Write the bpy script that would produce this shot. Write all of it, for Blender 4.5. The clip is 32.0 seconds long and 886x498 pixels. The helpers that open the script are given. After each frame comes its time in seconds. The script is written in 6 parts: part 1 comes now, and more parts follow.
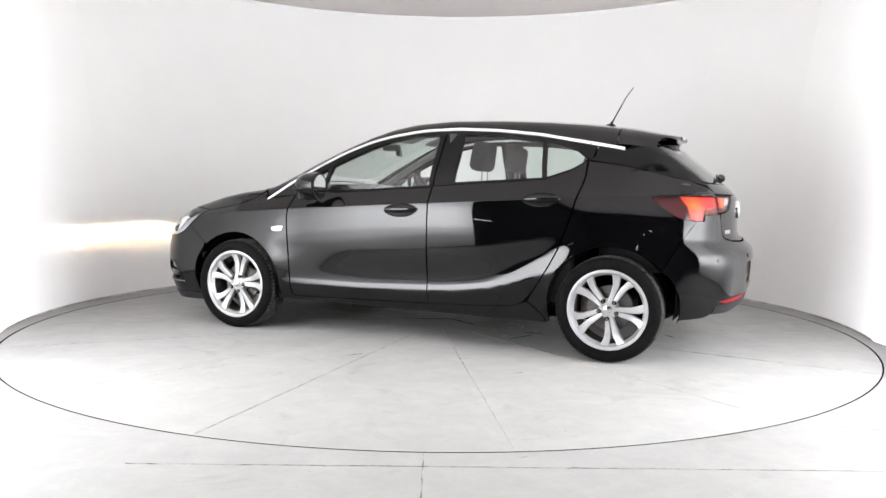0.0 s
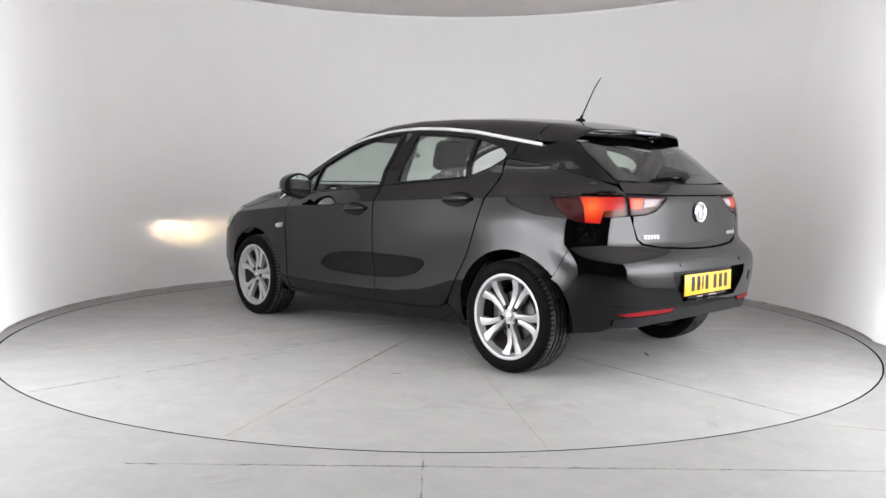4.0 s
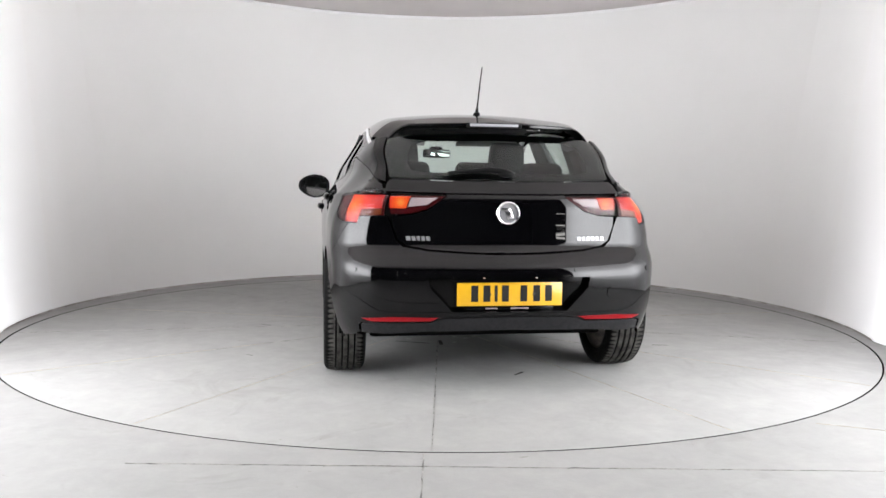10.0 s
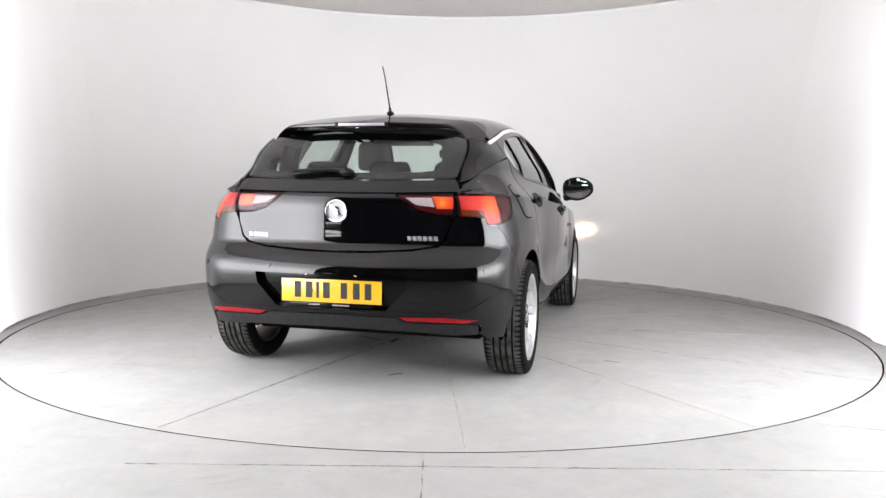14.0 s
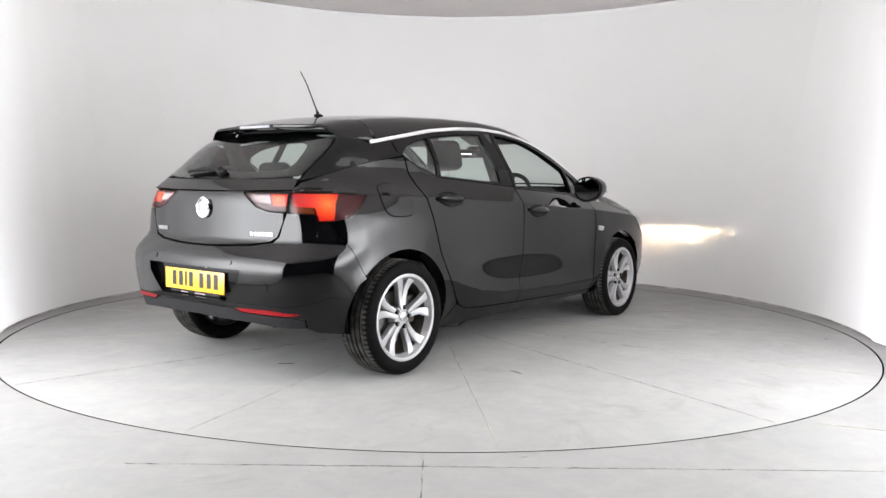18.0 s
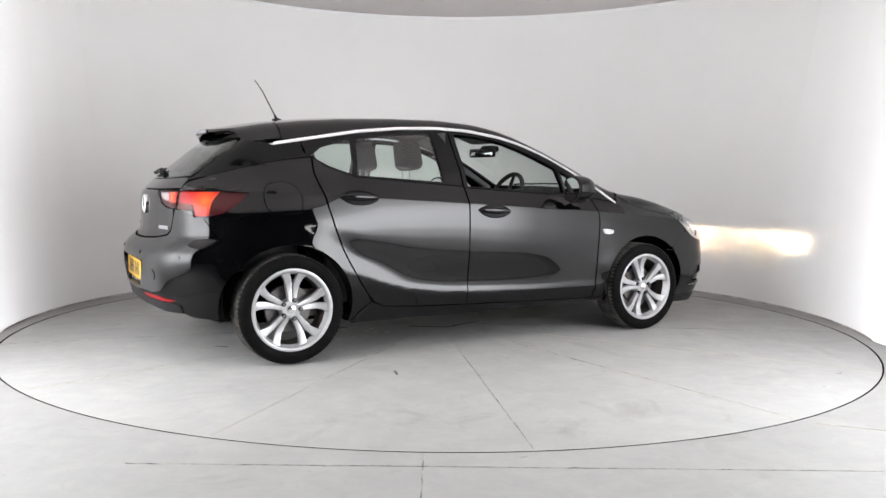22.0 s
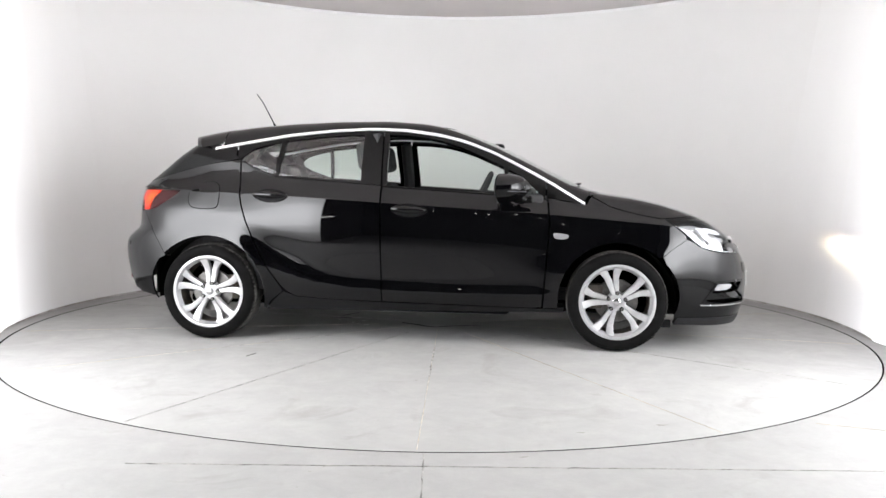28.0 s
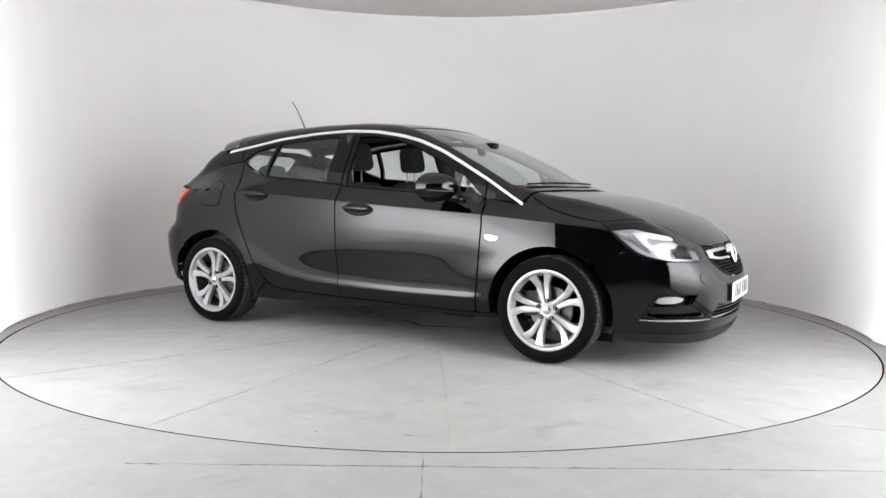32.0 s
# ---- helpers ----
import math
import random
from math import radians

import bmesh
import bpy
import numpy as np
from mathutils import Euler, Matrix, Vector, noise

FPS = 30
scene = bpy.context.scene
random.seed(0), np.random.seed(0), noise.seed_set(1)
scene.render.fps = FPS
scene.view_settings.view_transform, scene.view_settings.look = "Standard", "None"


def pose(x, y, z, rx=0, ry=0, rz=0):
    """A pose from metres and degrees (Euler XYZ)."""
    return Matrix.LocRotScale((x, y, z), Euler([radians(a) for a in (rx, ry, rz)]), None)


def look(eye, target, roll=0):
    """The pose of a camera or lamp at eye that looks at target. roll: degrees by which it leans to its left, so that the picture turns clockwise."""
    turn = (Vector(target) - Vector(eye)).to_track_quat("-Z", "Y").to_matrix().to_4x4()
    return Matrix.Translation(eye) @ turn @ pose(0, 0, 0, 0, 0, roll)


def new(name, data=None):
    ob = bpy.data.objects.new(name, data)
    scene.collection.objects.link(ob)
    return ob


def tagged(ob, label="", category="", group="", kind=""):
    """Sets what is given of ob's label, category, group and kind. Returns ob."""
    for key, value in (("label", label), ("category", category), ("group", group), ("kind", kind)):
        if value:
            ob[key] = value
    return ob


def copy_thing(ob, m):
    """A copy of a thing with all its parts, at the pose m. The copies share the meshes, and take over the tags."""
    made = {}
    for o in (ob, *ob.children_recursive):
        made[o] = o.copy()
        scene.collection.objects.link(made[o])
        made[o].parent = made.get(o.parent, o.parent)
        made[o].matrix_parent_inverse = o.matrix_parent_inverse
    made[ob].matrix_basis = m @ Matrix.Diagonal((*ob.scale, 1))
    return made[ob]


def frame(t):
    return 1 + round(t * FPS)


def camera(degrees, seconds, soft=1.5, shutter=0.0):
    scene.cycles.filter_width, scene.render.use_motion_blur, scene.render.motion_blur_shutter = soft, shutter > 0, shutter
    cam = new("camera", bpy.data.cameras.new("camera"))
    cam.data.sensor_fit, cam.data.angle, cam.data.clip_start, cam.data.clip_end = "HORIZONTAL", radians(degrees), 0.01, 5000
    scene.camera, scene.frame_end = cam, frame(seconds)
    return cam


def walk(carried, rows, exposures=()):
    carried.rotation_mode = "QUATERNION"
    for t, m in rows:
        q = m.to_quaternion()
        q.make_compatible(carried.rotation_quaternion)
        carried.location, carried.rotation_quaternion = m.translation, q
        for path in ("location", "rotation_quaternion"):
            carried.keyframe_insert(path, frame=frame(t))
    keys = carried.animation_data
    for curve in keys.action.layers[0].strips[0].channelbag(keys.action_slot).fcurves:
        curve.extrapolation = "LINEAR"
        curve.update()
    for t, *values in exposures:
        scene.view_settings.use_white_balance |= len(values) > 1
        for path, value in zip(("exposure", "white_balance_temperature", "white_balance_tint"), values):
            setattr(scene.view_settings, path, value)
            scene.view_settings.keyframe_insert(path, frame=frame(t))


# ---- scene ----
# camera on a tripod, looking across a car turntable
cam = camera(58.04, 32.0, soft=1.5)
EYE = (0.0, -5.986, 1.034)
AIM = (EYE[0] + math.sin(radians(0.253)), EYE[1] + math.cos(radians(0.253)), EYE[2] - math.tan(radians(4.535)))
STILL = look(EYE, AIM, 0.66)
EXPOSURES = [(0, 0.17), (1, -0.12), (3, -0.34), (6, -0.28), (7, -0.27), (9, -0.26), (10, -0.13), (12, 0.28), (13, 0.30), (14, 0.08), (17, -0.10), (19, -0.08), (21, -0.20), (23, -0.21), (24, -0.07), (25, 0.05), (28, 0.06), (30, 0.19), (31, 0.11), (32, -0.2)]
walk(cam, [(0.0, STILL), (32.0, STILL)], EXPOSURES)

# the room is lit by two glowing wall wings added beside the camera; the world outside is dark
world = bpy.data.worlds.new("world")
scene.world = world
world.use_nodes = True
world.node_tree.nodes["Background"].inputs[0].default_value = (0.5, 0.5, 0.55, 1)
world.node_tree.nodes["Background"].inputs[1].default_value = 0.02
WING_STRENGTH = 17.0
HEADLAMP_STRENGTH = 260000.0


# ---------------------------------------------------------------- materials
def shader(name, color, rough=0.5, metal=0.0, coat=0.0, coat_rough=0.03, spec=0.5, emit=0.0, emit_color=None, trans=0.0, ior=1.45, alpha=1.0):
    m = bpy.data.materials.new(name)
    m.use_nodes = True
    b = m.node_tree.nodes["Principled BSDF"]
    b.inputs["Base Color"].default_value = (*color, 1)
    b.inputs["Roughness"].default_value = rough
    b.inputs["Metallic"].default_value = metal
    b.inputs["Coat Weight"].default_value = coat
    b.inputs["Coat Roughness"].default_value = coat_rough
    b.inputs["Specular IOR Level"].default_value = spec
    b.inputs["IOR"].default_value = ior
    b.inputs["Transmission Weight"].default_value = trans
    b.inputs["Alpha"].default_value = alpha
    if emit:
        b.inputs["Emission Color"].default_value = (*(emit_color or color), 1)
        b.inputs["Emission Strength"].default_value = emit
    return m


def node(m, kind, **values):
    n = m.node_tree.nodes.new(kind)
    for key, value in values.items():
        n.inputs[key.replace("_", " ")].default_value = value
    return n


def join(m, a, out, b, into):
    m.node_tree.links.new(a.outputs[out], b.inputs[into])


def bsdf(m):
    return m.node_tree.nodes["Principled BSDF"]


def ramp(m, stops):
    r = m.node_tree.nodes.new("ShaderNodeValToRGB")
    while len(r.color_ramp.elements) < len(stops):
        r.color_ramp.elements.new(0.5)
    for el, (at, c) in zip(r.color_ramp.elements, stops):
        el.position, el.color = at, (*c, 1)
    return r


def mottled(m, stops, scale=3.0, detail=6.0, rough=None, bump=0.0, bump_scale=60.0, space="Object", stretch=(1, 1, 1)):
    """Colour from a two-scale noise, with optional roughness range and fine bump."""
    tc = m.node_tree.nodes.new("ShaderNodeTexCoord")
    mp = m.node_tree.nodes.new("ShaderNodeMapping")
    mp.inputs["Scale"].default_value = stretch
    join(m, tc, space, mp, "Vector")
    n = node(m, "ShaderNodeTexNoise", Scale=scale, Detail=detail, Roughness=0.62)
    join(m, mp, "Vector", n, "Vector")
    r = ramp(m, stops)
    join(m, n, "Fac", r, "Fac")
    join(m, r, "Color", bsdf(m), "Base Color")
    if rough:
        rr = m.node_tree.nodes.new("ShaderNodeMapRange")
        rr.inputs["To Min"].default_value, rr.inputs["To Max"].default_value = rough
        n2 = node(m, "ShaderNodeTexNoise", Scale=scale * 2.3, Detail=5.0)
        join(m, mp, "Vector", n2, "Vector")
        join(m, n2, "Fac", rr, "Value")
        join(m, rr, "Result", bsdf(m), "Roughness")
    if bump:
        n3 = node(m, "ShaderNodeTexNoise", Scale=bump_scale, Detail=4.0)
        join(m, mp, "Vector", n3, "Vector")
        bp = node(m, "ShaderNodeBump", Strength=bump, Distance=0.01)
        join(m, n3, "Fac", bp, "Height")
        join(m, bp, "Normal", bsdf(m), "Normal")
    return m


PAINT = shader("black_paint", (0.0012, 0.0012, 0.0015), 0.4, 0.0, 1.0, 0.028, spec=0.0)
PAINT.node_tree.nodes["Principled BSDF"].inputs["Coat IOR"].default_value = 1.42
GLOSS_BLACK = shader("gloss_black_plastic", (0.003, 0.003, 0.003), 0.12, spec=0.2)
SATIN_BLACK = mottled(shader("satin_black_plastic", (0.006, 0.006, 0.006), 0.45, spec=0.12), [(0.3, (0.004, 0.004, 0.004)), (0.7, (0.008, 0.008, 0.0085))], 40, 4, (0.38, 0.52))
GREY_PLASTIC = mottled(shader("dark_grey_plastic", (0.03, 0.03, 0.032), 0.55, spec=0.2), [(0.3, (0.012, 0.012, 0.013)), (0.7, (0.02, 0.02, 0.021))], 50, 4, (0.45, 0.6), 0.1, 400)
RUBBER = mottled(shader("tyre_rubber", (0.007, 0.007, 0.007), 0.7, spec=0.06), [(0.3, (0.0028, 0.0028, 0.0028)), (0.75, (0.006, 0.0058, 0.0056))], 18, 6, (0.5, 0.8), 0.15, 200)


def dusty_tread(m):
    """Pale road dust on the tread, by the distance from the axle."""
    nt = m.node_tree
    old = bsdf(m).inputs["Base Color"].links[0].from_socket
    tc, sep, com, far, r = (nt.nodes.new("ShaderNode" + k) for k in ("TexCoord", "SeparateXYZ", "CombineXYZ", "VectorMath", "MapRange"))
    far.operation = "LENGTH"
    join(m, tc, "Object", sep, "Vector")
    join(m, sep, "X", com, "X")
    join(m, sep, "Z", com, "Z")
    join(m, com, "Vector", far, 0)
    r.inputs["From Min"].default_value, r.inputs["From Max"].default_value = 0.3085, 0.3135
    join(m, far, "Value", r, "Value")
    n = node(m, "ShaderNodeTexNoise", Scale=22.0, Detail=5.0)
    join(m, tc, "Object", n, "Vector")
    dust = ramp(m, [(0.35, (0.035, 0.034, 0.032)), (0.65, (0.085, 0.082, 0.076))])
    join(m, n, "Fac", dust, "Fac")
    mix = nt.nodes.new("ShaderNodeMix")
    mix.data_type = "RGBA"
    join(m, r, "Result", mix, 0)
    nt.links.new(old, mix.inputs[6])
    nt.links.new(dust.outputs[0], mix.inputs[7])
    nt.links.new(mix.outputs[2], bsdf(m).inputs["Base Color"])


dusty_tread(RUBBER)
SILVER = mottled(shader("silver_alloy", (0.42, 0.42, 0.425), 0.42, 0.6, 0.12, 0.12), [(0.3, (0.38, 0.38, 0.385)), (0.7, (0.46, 0.46, 0.465))], 30, 4, (0.32, 0.44))
CHROME = shader("chrome", (0.85, 0.85, 0.86), 0.06, 1.0)
SATIN_CHROME = shader("satin_chrome", (0.78, 0.78, 0.79), 0.22, 1.0)
STEEL = mottled(shader("brake_steel", (0.2, 0.19, 0.18), 0.4, 0.9), [(0.3, (0.10, 0.095, 0.09)), (0.7, (0.17, 0.165, 0.16))], 30, 4)
IRON = mottled(shader("cast_iron", (0.06, 0.055, 0.05), 0.7, 0.4), [(0.3, (0.04, 0.036, 0.033)), (0.7, (0.1, 0.085, 0.07))], 25, 5)
DARK = shader("underbody_black", (0.003, 0.003, 0.003), 0.85, spec=0.05)
FABRIC = mottled(shader("charcoal_seat_fabric", (0.02, 0.02, 0.021), 0.95), [(0.3, (0.014, 0.014, 0.015)), (0.7, (0.03, 0.03, 0.031))], 60, 3, None, 0.3, 600)
LINER = shader("headliner_grey", (0.035, 0.035, 0.035), 0.95)
BRIGHT_TRIM = shader("bright_trim", (0.93, 0.93, 0.94), 0.32, 0.7)


def glass_material(name, tint, gloss=0.5, graze=0.9):
    """A thin tinted pane: mostly see-through, with a mirror-like skin."""
    m = bpy.data.materials.new(name)
    m.use_nodes = True
    nt = m.node_tree
    nt.nodes.remove(nt.nodes["Principled BSDF"])
    out = nt.nodes["Material Output"]
    tr, gl, mix = nt.nodes.new("ShaderNodeBsdfTransparent"), nt.nodes.new("ShaderNodeBsdfGlossy"), nt.nodes.new("ShaderNodeMixShader")
    lw = nt.nodes.new("ShaderNodeLayerWeight")
    lw.inputs["Blend"].default_value = 0.5
    power, scale = nt.nodes.new("ShaderNodeMath"), nt.nodes.new("ShaderNodeMath")
    power.operation, scale.operation = "POWER", "MULTIPLY_ADD"
    power.inputs[1].default_value = 4.5
    scale.inputs[1].default_value, scale.inputs[2].default_value = graze, 0.07 * gloss
    tr.inputs["Color"].default_value = (*tint, 1)
    gl.inputs["Roughness"].default_value = 0.01
    gl.inputs["Color"].default_value = (1, 1, 1, 1)
    nt.links.new(lw.outputs["Facing"], power.inputs[0])
    nt.links.new(power.outputs[0], scale.inputs[0])
    nt.links.new(scale.outputs[0], mix.inputs[0])
    nt.links.new(tr.outputs[0], mix.inputs[1])
    nt.links.new(gl.outputs[0], mix.inputs[2])
    nt.links.new(mix.outputs[0], out.inputs["Surface"])
    return m


GLASS = glass_material("green_tinted_glass", (0.79, 0.86, 0.825), 0.95)
REAR_GLASS = glass_material("rear_tinted_glass", (0.75, 0.82, 0.785))
CLEAR = glass_material("clear_lens", (0.93, 0.94, 0.95), 0.2)
LAMP_LENS = glass_material("lamp_lens", (0.95, 0.95, 0.95), 0.18, 0.3)
MIRROR = shader("mirror_glass", (0.9, 0.92, 0.92), 0.02, 1.0)


# ---------------------------------------------------------------- mesh helpers
def part(name, bm, material, parent, label="", smooth=True):
    """Links a bmesh as one mesh object under a thing or a part."""
    me = bpy.data.meshes.new(name)
    bm.normal_update()
    bm.to_mesh(me)
    bm.free()
    me.materials.append(material)
    if smooth:
        me.polygons.foreach_set("use_smooth", [True] * len(me.polygons))
        me.set_sharp_from_angle(angle=radians(38))
    ob = new(name, me)
    ob.parent = parent
    if label:
        ob["label"] = label
    return ob


def box(bm, size, at=(0, 0, 0), turn=None, bevel=0.0, segments=2):
    m = Matrix.Translation(at) @ (turn if turn is not None else Matrix.Identity(4)) @ Matrix.Diagonal((*size, 1))
    made = bmesh.ops.create_cube(bm, size=1.0, matrix=m)
    if bevel:
        edges = list({e for v in made["verts"] for e in v.link_edges})
        bmesh.ops.bevel(bm, geom=edges, offset=bevel, segments=segments, profile=0.5, affect="EDGES")
    return bm


def rod(bm, a, b, r1, r2=None, sides=12, caps=True):
    a, b = Vector(a), Vector(b)
    d = b - a
    m = Matrix.Translation((a + b) / 2) @ d.to_track_quat("Z", "Y").to_matrix().to_4x4()
    bmesh.ops.create_cone(bm, cap_ends=caps, segments=sides, radius1=r1, radius2=r1 if r2 is None else r2, depth=d.length, matrix=m)
    return bm


def ball(bm, at, radii, turn=None, u=16, v=10):
    m = Matrix.Translation(at) @ (turn if turn is not None else Matrix.Identity(4)) @ Matrix.Diagonal((*radii, 1))
    bmesh.ops.create_uvsphere(bm, u_segments=u, v_segments=v, radius=1.0, matrix=m)
    return bm


def lathe(bm, profile, sides=48, axis="Y", closed=False):
    """Revolves (radius, along) pairs round an axis."""
    rings = []
    for k in range(sides):
        a = 2 * math.pi * k / sides
        row = []
        for r, h in profile:
            c, s = r * math.cos(a), r * math.sin(a)
            row.append(bm.verts.new((c, h, s) if axis == "Y" else (c, s, h)))
        rings.append(row)
    n = len(profile)
    for k in range(sides):
        p, q = rings[k], rings[(k + 1) % sides]
        for i in range(n if closed else n - 1):
            j = (i + 1) % n
            bm.faces.new((p[i], p[j], q[j], q[i]))
    bmesh.ops.recalc_face_normals(bm, faces=bm.faces)
    return bm


def tube(bm, path, radius, sides=8, closed=False):
    """A round bar along a path of points."""
    pts = [Vector(p) for p in path]
    rings = []
    n = len(pts)
    for i, p in enumerate(pts):
        a = pts[(i - 1) % n] if closed or i else p
        b = pts[(i + 1) % n] if closed or i < n - 1 else p
        q = (b - a).to_track_quat("Z", "Y")
        r = radius(i / max(1, n - 1)) if callable(radius) else radius
        rings.append([bm.verts.new(p + q @ Vector((r * math.cos(2 * math.pi * k / sides), r * math.sin(2 * math.pi * k / sides), 0))) for k in range(sides)])
    for i in range(n if closed else n - 1):
        p, q = rings[i], rings[(i + 1) % n]
        for k in range(sides):
            bm.faces.new((p[k], p[(k + 1) % sides], q[(k + 1) % sides], q[k]))
    if not closed:
        bm.faces.new(rings[0][::-1])
        bm.faces.new(rings[-1])
    bmesh.ops.recalc_face_normals(bm, faces=bm.faces)
    return bm


def smooth_table(points, sigma):
    """A smooth function through (at, value) pairs: linear, then blurred by sigma."""
    p = np.array(points, float)
    lo, hi = p[0, 0] - 4 * sigma - 0.2, p[-1, 0] + 4 * sigma + 0.2
    step = sigma / 5
    xs = np.arange(lo, hi, step)
    ys = np.interp(xs, p[:, 0], p[:, 1])
    first = (p[1, 1] - p[0, 1]) / (p[1, 0] - p[0, 0])
    last = (p[-1, 1] - p[-2, 1]) / (p[-1, 0] - p[-2, 0])
    ys = np.where(xs < p[0, 0], p[0, 1] + first * (xs - p[0, 0]), ys)
    ys = np.where(xs > p[-1, 0], p[-1, 1] + last * (xs - p[-1, 0]), ys)
    k = np.exp(-0.5 * (np.arange(-20, 21) / 5) ** 2)
    k /= k.sum()
    pad = np.concatenate([ys[0] + (ys[1] - ys[0]) * np.arange(-20, 0), ys, ys[-1] + (ys[-1] - ys[-2]) * np.arange(1, 21)])
    ys = np.convolve(pad, k, "valid")
    return lambda x: np.interp(x, xs, ys)


# ---------------------------------------------------------------- the car's skin
# x runs forward from the middle of the wheelbase, y to the car's left, z up
TOP = smooth_table([(-1.95, 1.285), (-1.80, 1.327), (-1.62, 1.372), (-1.38, 1.422), (-1.14, 1.453), (-0.87, 1.476), (-0.55, 1.490), (-0.2, 1.493),
                    (0.08, 1.470), (0.26, 1.434), (0.42, 1.382), (0.64, 1.288), (0.86, 1.182), (1.03, 1.096), (1.17, 1.026), (1.27, 1.000), (1.45, 0.976), (1.63, 0.940),
                    (1.82, 0.886), (2.00, 0.813), (2.12, 0.748), (2.22, 0.665), (2.30, 0.55)], 0.035)
CROWN = smooth_table([(-2.0, 0.14), (-0.9, 0.13), (-0.2, 0.11), (0.6, 0.03), (1.0, 0.03), (1.3, 0.02), (2.2, 0.05)], 0.12)
SWEEP = smooth_table([(-2.0, 0.0), (-0.1, 0.0), (0.3, 0.14), (1.0, 0.14), (1.35, 0.05), (2.2, 0.10)], 0.1)
CREASE = smooth_table([(-2.1, 0.995), (-1.6, 0.992), (-0.93, 0.965), (0.0, 0.915), (0.9, 0.865), (1.6, 0.81), (2.2, 0.74)], 0.1)
BELT = smooth_table([(-2.1, 1.16), (-1.35, 1.13), (-0.9, 1.085), (-0.17, 1.03), (0.86, 0.962), (1.2, 0.93), (2.2, 0.85)], 0.08)
LOWER = smooth_table([(-1.3, 0.74), (-1.1, 0.70), (-0.95, 0.60), (-0.8, 0.505), (-0.6, 0.435), (-0.3, 0.40), (0.3, 0.38), (0.9, 0.385), (1.2, 0.39)], 0.07)
ENDS = smooth_table([(-0.3, 0.66), (0.0, 0.77), (0.15, 0.835), (0.3, 0.875), (0.5, 0.898), (0.7, 0.902), (0.88, 0.897), (1.0, 0.887), (1.3, 0.87)], 0.05)
DOORS = smooth_table([(-1.4, 0.0), (-1.15, 0.0), (-0.76, 1.0), (0.86, 1.0), (1.02, 0.0), (1.4, 0.0)], 0.05)
SIDE = smooth_table([(-0.5, 0.765), (0.0, 0.80), (0.5, 0.848), (0.7, 0.868), (0.79, 0.8795), (0.90, 0.8778), (1.0, 0.8735), (1.06, 0.8715), (1.15, 0.8735), (1.28, 0.879), (1.42, 0.8845), (1.55, 0.887),
                     (1.7, 0.8885), (1.85, 0.8873), (1.95, 0.8845), (2.02, 0.880), (2.35, 0.854), (3.0, 0.805), (3.25, 0.775), (4.0, 0.605), (4.6, 0.44)], 0.04)
PLAN_LOW = smooth_table([(-2.2, 0.81), (-2.0, 0.895), (-1.8, 0.952), (-1.6, 0.982), (-1.2, 1.0), (-0.5, 0.995), (0.4, 0.99), (1.0, 0.99), (1.4, 0.985),
                         (1.65, 0.96), (1.9, 0.895), (2.1, 0.80), (2.3, 0.66)], 0.1)
PLAN_HIGH = smooth_table([(-2.1, 0.66), (-1.8, 0.77), (-1.4, 0.885), (-0.9, 0.965), (-0.3, 1.0), (0.4, 0.995), (0.9, 0.965), (1.3, 0.94), (1.8, 0.9)], 0.12)
BOW = smooth_table([(-2.0, 0.0), (-1.8, -0.010), (-1.5, -0.021), (-1.2, -0.021), (-0.9, -0.015), (-0.56, 0.002), (-0.2, 0.0145), (0.02, 0.0165), (0.2, 0.0135), (0.43, 0.003), (0.8, -0.012), (1.1, -0.016), (1.4, -0.015), (1.8, -0.006), (2.2, 0.0)], 0.09)
NOSE = smooth_table([(0.05, 2.13), (0.2, 2.215), (0.3, 2.255), (0.42, 2.262), (0.52, 2.258), (0.6, 2.242), (0.7, 2.205), (0.8, 2.15), (0.95, 2.02)], 0.025)
TAIL = smooth_table([(0.1, -1.86), (0.22, -1.98), (0.30, -2.045), (0.40, -2.075), (0.52, -2.095), (0.60, -2.098), (0.65, -2.088), (0.70, -2.035), (0.73, -1.99),
                     (0.85, -1.985), (0.93, -1.985), (0.985, -1.975), (1.04, -1.925), (1.10, -1.862), (1.30, -1.615), (1.40, -1.49)], 0.014)


def smax(a, b, k):
    h = np.maximum(k - np.abs(a - b), 0.0) / k
    return np.maximum(a, b) + h * h * k * 0.25


